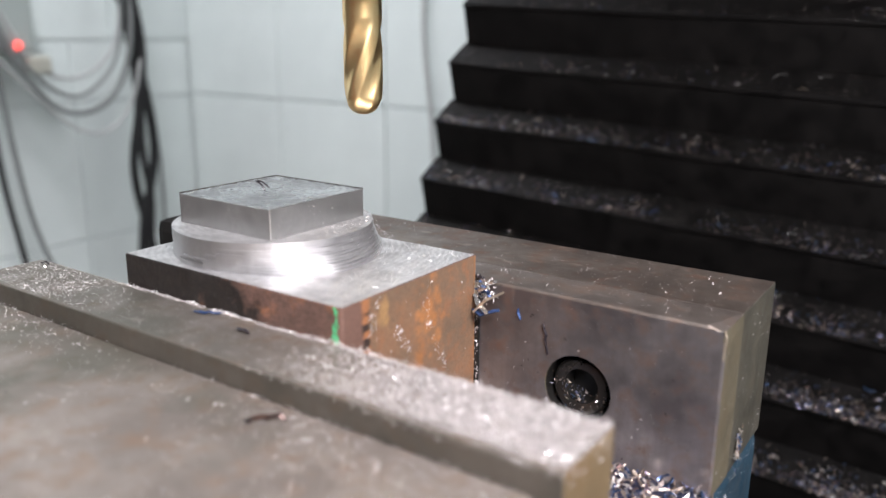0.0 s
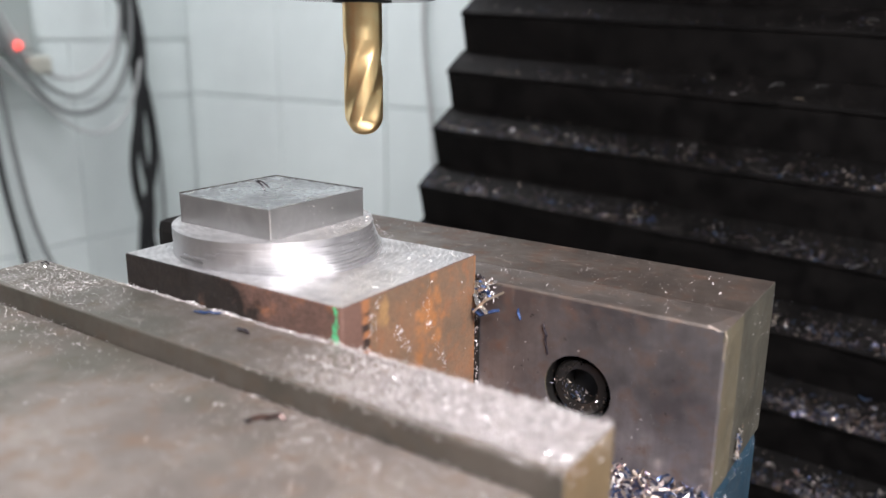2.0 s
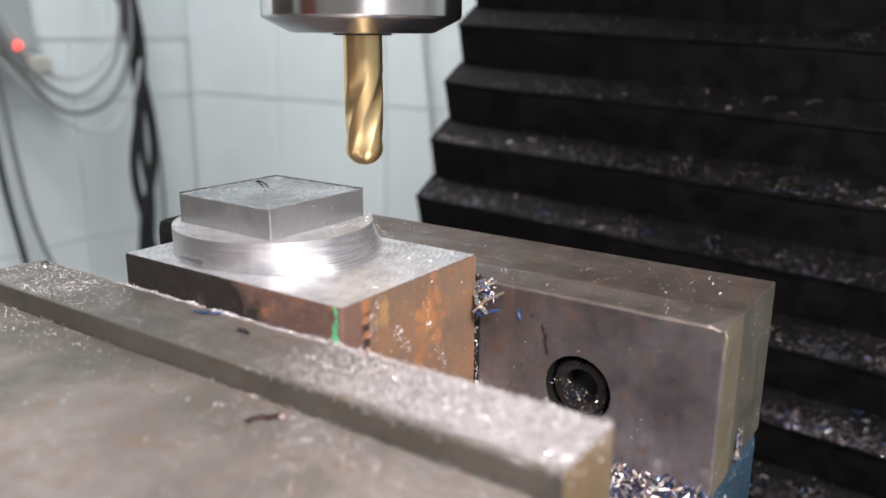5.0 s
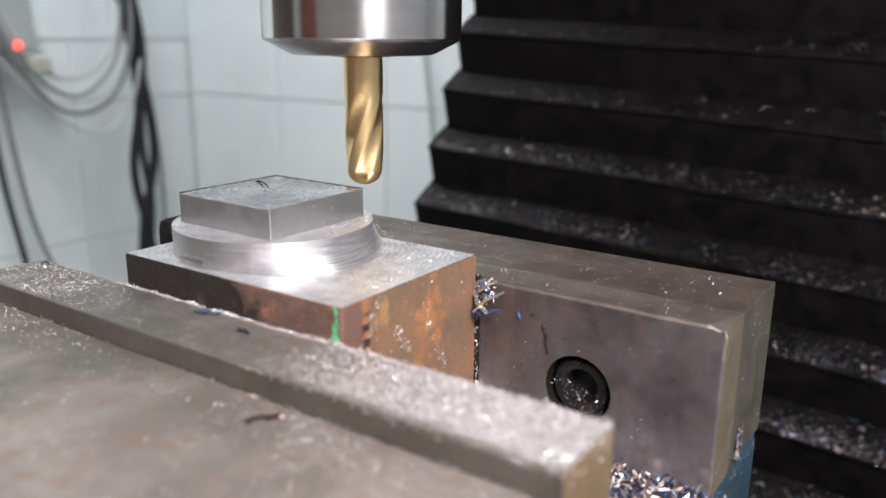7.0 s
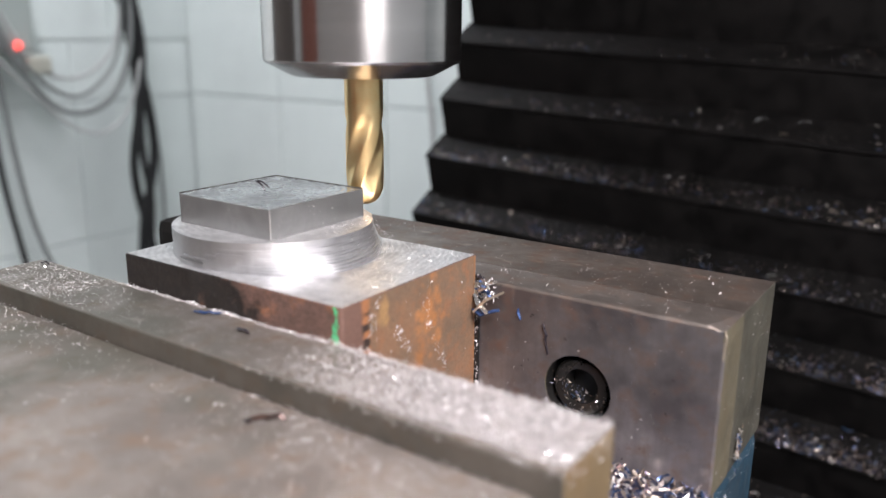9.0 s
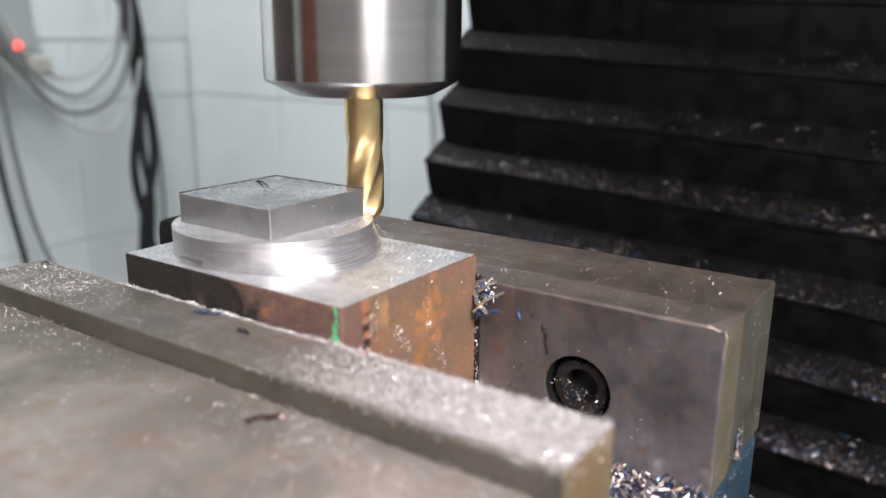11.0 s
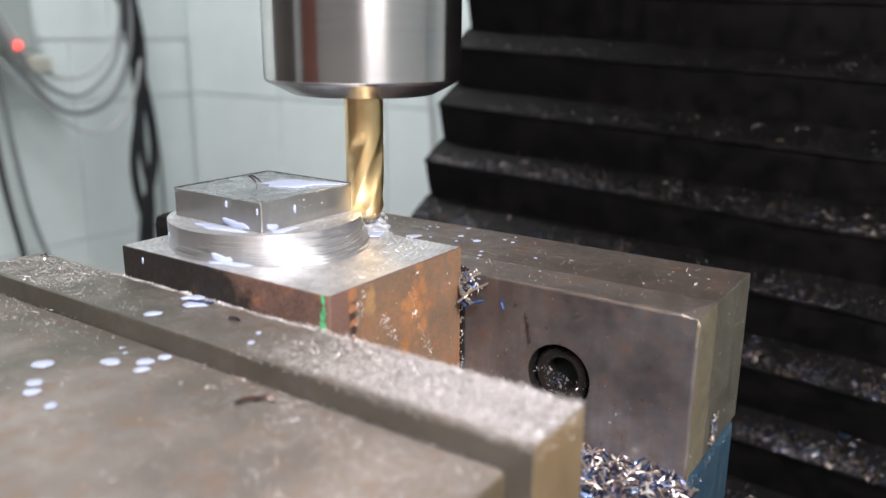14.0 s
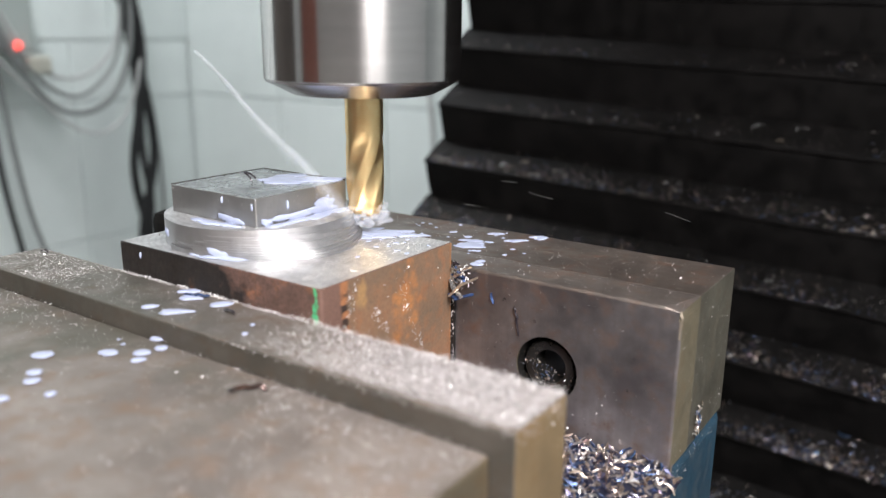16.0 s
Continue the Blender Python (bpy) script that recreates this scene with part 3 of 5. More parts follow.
def boss():
    """Round step under the square: upright where it is finished, still terraced where the cutter has not been."""
    bm = bmesh.new()
    steps, n = 12, 220
    z0, z1 = 1.0501, 1.0580
    rings = []

    def rough(a):
        # share of unfinished stock round the step
        d = math.degrees(a) % 360
        d = d - 360 if d > 200 else d
        return max(0.0, min(1.0, (d + 62) / 45)) * (0.3 + 0.7 * max(0.0, min(1.0, (32 - d) / 45))) * max(0.0, min(1.0, (150 - d) / 50))

    for s in range(steps):
        k = (steps - 1 - s) / (steps - 1)
        for z in (z0 + (z1 - z0) * s / steps, z0 + (z1 - z0) * (s + 1) / steps):
            ring = []
            for i in range(n):
                a = 2 * math.pi * i / n
                d = math.degrees(a) % 360
                d = d - 360 if d > 200 else d
                grow = (0.0008 + 0.0058 * k ** 2.2 + 0.00022 * math.sin(9 * a + 2.1 * s) + 0.00020 * noise.noise(Vector((7 * math.cos(a), 7 * math.sin(a), 2.3 * s)))) * rough(a)
                # the first terraces end one after the other
                grow += 0.00090 * k * (1.0 if -104 + 5 * s + 11 * math.sin(3.7 * s) < d < 130 else 0.0)
                ring.append(bm.verts.new((BX + (BR + grow) * math.cos(a), BY + (BR + grow) * math.sin(a), z)))
            rings.append(ring)
    for a, b in zip(rings, rings[1:]):
        for i in range(n):
            bm.faces.new((a[i], a[(i + 1) % n], b[(i + 1) % n], b[i])).material_index = 0
    bm.faces.new(rings[0][::-1])
    bm.faces.new(rings[-1]).material_index = 1
    ob = part("round_step", bm, M_CUT, work, "bright milled round step with terraced tool marks")
    ob.data.materials.append(M_FACE)
    sharp_smooth(ob, 25)
    h = 0.0189
    sq = box(-h, h, -h, h, 0, 0.0085, 0.0002, 1)
    for f in sq.faces:
        f.material_index = 1 if f.normal.z > 0.9 else 0
    top = part("square_boss", sq, M_SIDE, work, "square boss with spiral tool marks on top")
    top.data.materials.append(M_BOSS)
    top.matrix_basis = pose(BX, BY, 1.0580, 0, 0, -0.8)
    # ragged burr left along the rear rims of the square
    for turn in (0, 90):
        bm = bmesh.new()
        rows = []
        for i in range(61):
            x = -h + 2 * h * i / 60
            tall = 0.00022 + 0.00022 * max(0.0, noise.noise(Vector((x * 700, turn, 1))))
            lean = 0.00010 * noise.noise(Vector((x * 900, turn, 4)))
            rows.append([bm.verts.new((x, h - 0.0004, 0.0084)), bm.verts.new((x, h - 0.0001 + lean, 0.0085 + tall)), bm.verts.new((x, h - 0.00002, 0.0084))])
        for p, q in zip(rows, rows[1:]):
            for j in range(3):
                bm.faces.new((p[j], p[(j + 1) % 3], q[(j + 1) % 3], q[j]))
        bm.faces.new(rows[0])
        bm.faces.new(rows[-1][::-1])
        burr = part("burr", bm, M_BURR, work, "thin dark burr")
        burr.matrix_basis = top.matrix_basis @ pose(0, 0, 0, 0, 0, turn)


boss()
# dab of green marking paint down the front of the stock
gm = bmesh.new()
bmesh.ops.create_grid(gm, x_segments=6, y_segments=14, size=1)
for v in gm.verts:
    u, w = v.co.x, v.co.y
    wide = 0.0008 * ((0.45 if w > 0.1 else 1.0) + 0.3 * math.sin(9 * w + 1))
    v.co = Vector((0.0380 + u * wide + 0.0003 * math.sin(4 * w), -0.02705, 1.0452 + 0.0048 * w))
solid = bmesh.ops.extrude_face_region(gm, geom=gm.faces[:])
bmesh.ops.translate(gm, verts=[v for v in solid["geom"] if isinstance(v, bmesh.types.BMVert)], vec=(0, 0.00025, 0))
part("paint_mark", gm, M_GREEN, work, "smear of green marking paint")
ON_TABLE.append(work)

# ---- bellows behind the vise ----
bellows = thing("bellows", "black pleated way cover strewn with chips", "bellows", at=(-0.2, 0.38, 1.0))
B0 = Vector((-0.2, 0.38, 1.0))
DROOP, X_END = -0.046, 0.30
TIPS = []


def pleat(i):
    """One fold: a shelf that slopes down and out, a folded lip, and the underside going back in."""
    xl = -0.2187 - 0.0040 * (i - 1)
    yt, zt = 0.3963 - 0.0140 * (i - 1), 1.0875 - 0.0458 * (i - 1)
    back, up, down = 0.0230, 0.0140, 0.0318
    prof = [(back + 0.0030, up + 0.0016), (back * 0.5, up * 0.53), (0.0014, 0.0012), (0.0002, 0.0002), (0.0, -0.0010), (0.0006, -0.0022), (0.0022, -0.0026), (0.0026, -0.0060),
            (0.0056, -down * 0.55), (0.0090, -down), (0.0108, -down - 0.0006), (0.0074, -down * 0.55), (0.0046, -0.0060), (0.0040, -0.0016),
            (back * 0.5 + 0.001, up * 0.53 - 0.0016), (back + 0.0030, up - 0.0002)]
    bm = bmesh.new()
    n = 36
    rings = []
    for s in range(n + 1):
        f = s / n
        x = xl + f * (X_END - xl)
        sag = 0.0003 * math.sin(5.3 * f * 3 + i * 1.7) + 0.0002 * math.sin(37 * f + i)
        lift = DROOP * (x - xl)
        rings.append([bm.verts.new(Vector((x, yt + dy + 0.6 * sag, zt + lift + dz + sag)) - B0) for dy, dz in prof])
    m = len(prof)
    for a, b in zip(rings, rings[1:]):
        for j in range(m):
            bm.faces.new((a[j], a[(j + 1) % m], b[(j + 1) % m], b[j]))
    bm.faces.new(rings[0])
    bm.faces.new(rings[-1][::-1])
    TIPS.append((xl, yt, zt, back, up))
    sharp_smooth(part("pleat", bm, M_BELLOWS, bellows), 40)


for i in range(-3, 9):
    pleat(i)
ON_BELLOWS.append(bellows)
tagged(part("machine_column", box(-0.20, 0.32, 0.52, 0.95, 0, 2.0, 0.01), M_BLACKOX), "dark machine column behind the bellows", "machine column")

# ---- spindle: head, chuck and cutter ----
MX, MY = -0.0028, 0.0332
TIP0, DROP = 1.0876, 0.0335
CHUCK_Z = 0.0397       # chuck's lower face above the cutter's tip
spindle = thing("spindle_head", "dark spindle nose of the milling machine", "spindle", at=(MX, MY, TIP0))
part("nose", lathe([(0.045, 0.150), (0.060, 0.152), (0.060, 0.24), (0.09, 0.25), (0.09, 0.50)], 0, 0, 48), M_BLACKOX, spindle)
# unseen head and arm; the head's box is sized to shade vise and bellows
part("head_casting", box(-0.24, 0.16, -0.20, 0.335, 0.26, 0.62, 0.02), M_BLACKOX, spindle, "unseen dark cast head over the spindle, sized to shade vise and bellows")
part("head_arm", box(-0.09, 0.09, 0.33, 0.49, 0.46, 0.61, 0.012), M_BLACKOX, spindle, "cast arm from head to column")
ON_HEAD.append(spindle)

chuck = thing("milling_chuck", "polished steel milling chuck with sloping rim", "chuck", at=(MX, MY, TIP0))
sharp_smooth(part("chuck_body", lathe([(0.0280, CHUCK_Z + 0.0046), (0.0296, CHUCK_Z + 0.0046), (0.0298, CHUCK_Z + 0.0049),
                                       (0.0298, CHUCK_Z + 0.075), (0.026, CHUCK_Z + 0.08), (0.026, 0.150)], 0, 0, 128), M_CHUCK, chuck), 20)
sharp_smooth(part("rim", lathe([(0.0090, CHUCK_Z), (0.0208, CHUCK_Z), (0.0216, CHUCK_Z + 0.0002), (0.0293, CHUCK_Z + 0.0041), (0.0295, CHUCK_Z + 0.0045), (0.0270, CHUCK_Z + 0.0046)],
                               0, 0, 128), M_RIM, chuck, "darker bevelled rim"), 20)
sharp_smooth(part("collet_ring", lathe([(0.0066, CHUCK_Z - 0.0006), (0.0088, CHUCK_Z - 0.0006), (0.0089, CHUCK_Z + 0.004)], 0, 0, 48), M_BLACKOX, chuck))


def cutter(low, high):
    """Ball-nosed four-flute end mill, the flutes cut as a twisted section."""
    bm = bmesh.new()
    n, r0 = 72, 0.0059
    rings = []
    zs = [0.0, 0.0002, 0.0006, 0.0012, 0.0020, 0.0030, 0.0042] + [0.0042 + 0.0006 * i for i in range(1, 40)] + [0.0285, 0.0390, 0.0450]
    for z in (z for z in zs if low <= z <= high):
        nose = 0.0055
        cap = r0 if z >= nose else (r0 - nose) + math.sqrt(max(0.0, nose ** 2 - (nose - z) ** 2))
        cap = max(cap, 0.0006)
        depth = 0.0 if z > 0.0284 else min(1.0, (0.0284 - z) / 0.004)
        ring = []
        for i in range(n):
            a = 2 * math.pi * i / n
            ph = (4 * (a - z * 72.0) / (2 * math.pi)) % 1.0
            cut = 0.0 if ph > 0.56 else math.sin(math.pi * ph / 0.56) ** 0.8
            r = cap * (1 - 0.115 * depth * cut)
            ring.append(bm.verts.new((r * math.cos(a), r * math.sin(a), z)))
        rings.append(ring)
    for a, b in zip(rings, rings[1:]):
        for i in range(n):
            bm.faces.new((a[i], a[(i + 1) % n], b[(i + 1) % n], b[i]))
    bm.faces.new(rings[0][::-1])
    bm.faces.new(rings[-1])
    return bm


mill = thing("end_mill", "gold coated fluted end mill with a rounded nose", "end mill", at=(MX, MY, TIP0))
sharp_smooth(part("fluted_end", cutter(0.0, 0.0285), M_GOLD, mill), 30)
sharp_smooth(part("shank", cutter(0.0285, 0.0450), M_GOLD, mill), 30)

# ---- cables and box at the tiled wall ----


def cable(name, label, pts, radius, material, group=""):
    ob = tube(name, pts, radius, material)
    return tagged(ob, label, "cable", group)


X = -1.40
yz = lambda *ps: [(X + 0.006 * (i % 2), y, z) for i, (y, z) in enumerate(ps)]
bundle = thing("cable_bundle", "thick bundle of twisted black cables along the wall", "cable")
for dx, r, ps in ((0, 0.0095, [(0.885, 1.9), (0.9006, 1.2371), (0.9104, 1.1707), (0.9263, 1.0788), (0.9328, 0.9955), (0.9335, 0.9347), (0.9089, 0.863), (0.9039, 0.7886), (0.9173, 0.7225), (0.9357, 0.64), (0.9539, 0.5128), (0.97, 0.02)]),
                  (0.012, 0.0095, [(0.89, 1.9), (0.9071, 1.2376), (0.9225, 1.1711), (0.9346, 1.0788), (0.9384, 0.9953), (0.9523, 0.9209), (0.9564, 0.8451), (0.937, 0.7709), (0.9144, 0.723), (0.9021, 0.6471), (0.887, 0.5307), (0.88, 0.02)]),
                  (0.022, 0.0085, [(0.895, 1.9), (0.912, 1.2376), (0.926, 1.1711), (0.941, 1.0788), (0.929, 0.9953), (0.916, 0.9209), (0.914, 0.8451), (0.928, 0.7709), (0.926, 0.723), (0.915, 0.6471), (0.91, 0.5307), (0.91, 0.02)])):
    tube("cable", [(X + dx, y, z) for y, z in ps], r, M_CABLE, bundle)
cable("grey_cable", "thin grey cable hanging by the bundle", yz((0.91, 1.9), (0.9329, 1.1022), (0.9523, 1.0188), (0.9652, 0.9323), (0.9761, 0.8171), (0.9726, 0.6727), (0.9569, 0.512), (0.95, 0.02)), 0.0034, M_GREYCABLE)
for j, ps in enumerate(([(0.655, 1.14), (0.6716, 1.1017), (0.6974, 1.0493), (0.7515, 1.0139), (0.8123, 1.0139), (0.8667, 1.0508), (0.9056, 1.1021), (0.91, 1.2)],
                        [(0.64, 1.12), (0.6582, 1.0813), (0.6947, 1.0282), (0.7477, 0.9833), (0.7952, 0.9751), (0.8556, 1.0108), (0.9031, 1.079), (0.905, 1.2)],
                        [(0.63, 1.11), (0.6463, 1.0712), (0.6823, 1.0181), (0.7217, 0.9628), (0.7728, 0.9425), (0.8439, 0.9549), (0.8968, 1.0208), (0.9192, 1.1022), (0.92, 1.2)],
                        [(0.62, 1.06), (0.699, 0.9742), (0.7409, 0.9281), (0.799, 0.9002), (0.8517, 0.9072), (0.904, 0.9611), (0.925, 1.05)])):
    cable("looped_cable", "grey cable hanging in a loop on the wall", [(X + 0.01 * j, y, z) for y, z in ps], (0.0042, 0.0038, 0.0058, 0.0036)[j],
          (M_BEIGECABLE, M_GREYCABLE, M_GREYCABLE, M_BEIGECABLE)[j], "looped cables")
cable("black_cable", "black cable hanging on the tiled wall", yz((0.60, 1.2), (0.6121, 0.8956), (0.6216, 0.8074), (0.6308, 0.7272), (0.6449, 0.6429), (0.6643, 0.5168), (0.68, 0.02)), 0.0062, M_CABLE)
cable("grey_cable", "grey cable hanging on the tiled wall", yz((0.62, 1.2), (0.6342, 1.0201), (0.6427, 0.9246), (0.6515, 0.8251), (0.6678, 0.7315), (0.6967, 0.6304), (0.7497, 0.4906), (0.76, 0.02)), 0.005, M_GREYCABLE)
cable("pale_cable", "pale thin cable down the tiled wall", [(-0.761, 1.11, 2.0), (-0.761, 1.112, 1.2278), (-0.7609, 1.112, 1.1683), (-0.7648, 1.112, 1.1074), (-0.7514, 1.112, 1.0142), (-0.7405, 1.112, 0.9294),
       (-0.7361, 1.112, 0.8533), (-0.7326, 1.112, 0.718), (-0.73, 1.112, 0.02)], 0.005, M_BEIGECABLE)
sw = thing("control_box", "small grey control box with a red indicator", "control box", at=(-1.425, 0.69, 1.10))
part("case", box(-0.045, 0.025, -0.10, 0.030, -0.035, 0.12, 0.012), M_BOXGREY, sw)
bm = bmesh.new()
bmesh.ops.create_uvsphere(bm, u_segments=20, v_segments=12, radius=0.0074)
ind = part("indicator", bm, M_RED, sw, "glowing red indicator", smooth=True)
ind.location = (0.03, -0.0104, -0.0189)
# a faintly glowing ball makes the pink glow below the red indicator
bm = bmesh.new()
bmesh.ops.create_uvsphere(bm, u_segments=20, v_segments=12, radius=0.0085)
ind = part("lens_cap", bm, M_PINK, sw, "pale pink glow beside the red indicator", smooth=True)
ind.location = (0.024, -0.0200, -0.0300)
part("plug", box(0.0, 0.034, 0.006, 0.052, -0.075, -0.040, 0.008), M_BEIGEBOX, sw, "beige cable plug")

# ---- chips ----
UP = (0, 0, 1)


def stuff(ob, label, rides):
    tagged(ob, label, "metal chips", kind="stuff")
    rides.append(ob)
    return ob


# on the folds of the bellows: little above, thick below
def bellows_chips(name, count, size, material, label):
    seeds = []
    for k_, (xl, yt, zt, back, up) in enumerate(TIPS):
        share = (0.01, 0.02, 0.04, 0.08, 0.16, 0.40, 0.65, 1.15, 1.7, 2.0, 2.1, 2.0)[k_]
        for _ in range(int(count * share)):
            f = rng.random()
            x = xl + 0.004 + f * (X_END - 0.05 - xl)
            if 0.6 * noise.noise(Vector((x * 34, k_ * 3.1, 0.5))) + 0.5 * rng.random() < (0.26 if k_ < 5 else 0.16):
                continue
            d = min(0.95, abs(rng.gauss(0.05, 0.35)))
            z = zt + DROOP * (x - xl) + up * d + 0.0008
            s = size * rng.uniform(0.35, 1.25) * (1.7 if rng.random() < 0.03 else 1.0)
            seeds.append(((x, yt + back * d, z), (0, -0.4, 1), s, s * rng.uniform(0.11, 0.25)))
    return stuff(swarf(name, seeds, material, rng), label, ON_BELLOWS)


bellows_chips("chips_on_bellows", 2100, 0.0031, M_DARKSWARF, "oily brown and blue steel chips on the bellows")
bellows_chips("bright_chips_on_bellows", 700, 0.0032, M_SWARF, "bright silver and blue chips on the bellows")

# settled grit along the folds
seeds = []
for k_, (xl, yt, zt, back, up) in enumerate(TIPS):
    for _ in range((300, 500, 800, 1200, 1700, 2200, 2500, 2600, 2600, 2600, 2600, 2200)[k_]):
        x = xl + 0.002 + rng.random() * (X_END - 0.01 - xl)
        d = rng.random() ** 1.4 * 0.95
        if noise.noise(Vector((x * 22, d * 2 + k_ * 5.0, 0.2))) + 0.5 * rng.random() > 0.05:
            seeds.append(((x, yt + back * d, zt + DROOP * (x - xl) + up * d + 0.0009), rng.uniform(0.0003, 0.0010)))
stuff(granules("grit_on_bellows", seeds, M_GRIT, rng), "dull brown metal grit settled on the bellows", ON_BELLOWS)

# heap in the channel between the jaws
seeds = []
for _ in range(3800):
    x, y = rng.uniform(0.035, 0.116), rng.uniform(-0.026, 0.0325)
    top = 0.9975 - 0.0025 * (1 - (y + 0.03) / 0.06) + 0.0022 * noise.noise(Vector((x * 90, y * 90, 0))) - max(0, x - 0.100) * 0.12
    s = rng.uniform(0.0016, 0.0054)
    seeds.append(((x, y, top - abs(rng.gauss(0, 0.0012))), (rng.gauss(0, 0.5), rng.gauss(0, 0.5), 1), s, s * rng.uniform(0.13, 0.27)))
stuff(swarf("chip_heap", seeds, M_HEAP, rng), "heap of blue, tan and silver curled chips", ON_TABLE)
pile = bmesh.new()
bmesh.ops.create_grid(pile, x_segments=40, y_segments=30, size=1)
for v in pile.verts:
    x, y = 0.0755 + v.co.x * 0.0405, 0.0032 + v.co.y * 0.0292
    edge = min(1.0, (1 - abs(v.co.x)) * 6)
    v.co = Vector((x, y, 0.9937 + edge * (0.0022 - 0.0020 * (1 - (y + 0.03) / 0.06) + 0.0016 * noise.noise(Vector((x * 90, y * 90, 0))))))
stuff(part("chip_bed", pile, M_DARKSWARF), "oily bed of packed chips between the jaws", ON_TABLE)


def scatter(name, n, place, smin, smax, label, material=None):
    seeds = []
    while len(seeds) < n:
        c = place()
        if c:
            seeds.append((c, rng.uniform(smin, smax) * (1.8 if rng.random() < 0.04 else 1.0)))
    return stuff(granules(name, seeds, material or M_DUST, rng), label, ON_TABLE)


def on_ridge():
    x, y = rng.uniform(-0.087, 0.1083), rng.uniform(-0.0478, -0.0273)
    thick = 0.012 + 0.97 * max(0.0, min(1.0, (x - 0.028) / 0.055)) ** 1.5 + (0.06 if x < -0.045 else 0) + (0.9 * max(0.0, 0.55 + noise.noise(Vector((x * 220, 0, 5)))) if y > -0.0287 and x > -0.045 else 0)
    if rng.random() > thick:
        return None
    return (x, y, 1.0407 + abs(rng.gauss(0, 0.0006 + 0.0005 * max(0.0, noise.noise(Vector((x * 160, y * 160, 2)))))) * (1 if x > 0.03 else 0.3))


def on_slide():
    x, y = rng.uniform(-0.088, 0.102), rng.uniform(-0.13, -0.0487)
    near = max(0.0, 1 - (-0.0487 - y) / 0.02)
    thick = 0.03 + 0.55 * near * (1.0 if x > 0.03 else 0.45 if x < -0.03 else 0.2) + 0.35 * max(0.0, min(1.0, (x - 0.04) / 0.05))
    return (x, y, 1.0352) if rng.random() < thick else None


def on_fixed():
    x, y = rng.uniform(-0.05, 0.112), rng.uniform(0.0335, 0.0804)
    return (x, y, 1.0426) if rng.random() < 0.5 + 0.5 * noise.noise(Vector((x * 60, y * 60, 3))) else None


def on_block():
    x, y = rng.uniform(-0.042, 0.0395), rng.uniform(-0.0262, 0.0318)
    r = math.hypot(x - BX, y - BY)
    if r < BR + 0.0012 + (0.0085 if x > BX else 0):
        return None
    return (x, y, 1.05) if x > 0.0 or rng.random() < 0.25 else None


def on_shoulder():
    a, r = rng.uniform(-1.2, 2.6), rng.uniform(0.019, BR - 0.0004)
    x, y = r * math.cos(a), r * math.sin(a)
    return None if max(abs(x), abs(y)) < 0.0192 else (BX + x, BY + y, 1.058)


RUST_TRAILS = (((0.0091, 1.0473), (0.0061, 1.0428), (0.0083, 1.0368), (0.0101, 1.0302), (0.0138, 1.0239), (0.0176, 1.0194)), ((-0.0141, 1.0483), (-0.0156, 1.0434), (-0.0154, 1.0374)),
               ((-0.0059, 1.0389), (-0.0051, 1.0356), (-0.0003, 1.0306)))


def on_side():
    # small chips stuck to the oily face of the stock, in trails where the oil ran
    if rng.random() < 0.3:
        y, z = rng.uniform(-0.022, 0.0322), rng.uniform(1.012, 1.0495)
        return (0.0400, y, z) if noise.noise(Vector((y * 110, z * 80, 7))) > 0.12 else None
    trail = RUST_TRAILS[rng.choice((0, 0, 1, 1, 2))]
    i, f = rng.randrange(len(trail) - 1), rng.random()
    y, z = (a + (b - a) * f + rng.gauss(0, 0.0009) for a, b in zip(trail[i], trail[i + 1]))
    return (0.0400, y, z) if noise.noise(Vector((y * 300, z * 300, 2))) > -0.15 and z < 1.0497 else None


def on_plate():
    x, z = rng.uniform(0.042, 0.108), rng.uniform(1.0, 1.041)
    return None if math.hypot(x - HOLE_X, z - HOLE_Z) < 0.011 else (x, 0.0325, z)


def on_end():
    y, z = rng.uniform(0.034, 0.08), rng.uniform(0.998, 1.042)
    return (0.1126, y, z) if rng.random() < 0.4 + (1 if z < 1.003 else 0) else None


scatter("fine_chips_on_ridge", 36000, on_ridge, 0.00010, 0.00034, "fine bright chips on the jaw plate")


def on_ridge_ends():
    c = on_ridge()
    return c if c and (c[0] > 0.035 or c[0] < -0.045) else None


scatter("bright_chips_on_ridge", 320, on_ridge_ends, 0.0004, 0.0010, "mirror-bright chips on the jaw plate", M_SPARK)
scatter("pale_chips_on_ridge", 420, on_ridge_ends, 0.0004, 0.0007, "larger pale chips on the jaw plate", M_PALE)


seeds = []
while len(seeds) < 900:
    c = on_ridge_ends()
    if c and c[0] > 0.035:
        lean = (rng.gauss(0, 0.7), rng.gauss(0, 0.7), 0.45)
        size = rng.uniform(0.0004, 0.0014)
        seeds.append((c, lean, size, rng.uniform(0.00010, 0.00022)))
stuff(swarf("sliver_chips_on_ridge", seeds, M_DUST, rng, 3), "fuzz of thin bright slivers on the jaw plate", ON_TABLE)


def on_lip():
    # chips that cling to the rims of the plate
    if rng.random() < 0.75:
        return (0.1083 - abs(rng.gauss(0, 0.04)), -0.0486, 1.0405 - abs(rng.gauss(0, 0.0007)))
    return (0.1086, rng.uniform(-0.049, -0.0275), 1.0402 - abs(rng.gauss(0, 0.0022)))


def on_back_edge():
    # little drifts against the stock
    x = rng.uniform(-0.046, 0.105)
    return (x, -0.0273 - abs(rng.gauss(0, 0.0005)), 1.0407 + abs(rng.gauss(0, 0.0003))) if noise.noise(Vector((x * 190, 0, 5))) > 0.02 else None


scatter("pale_chips_by_stock", 230, on_back_edge, 0.0003, 0.0006, "pale chips in a drift against the block", M_PALE)


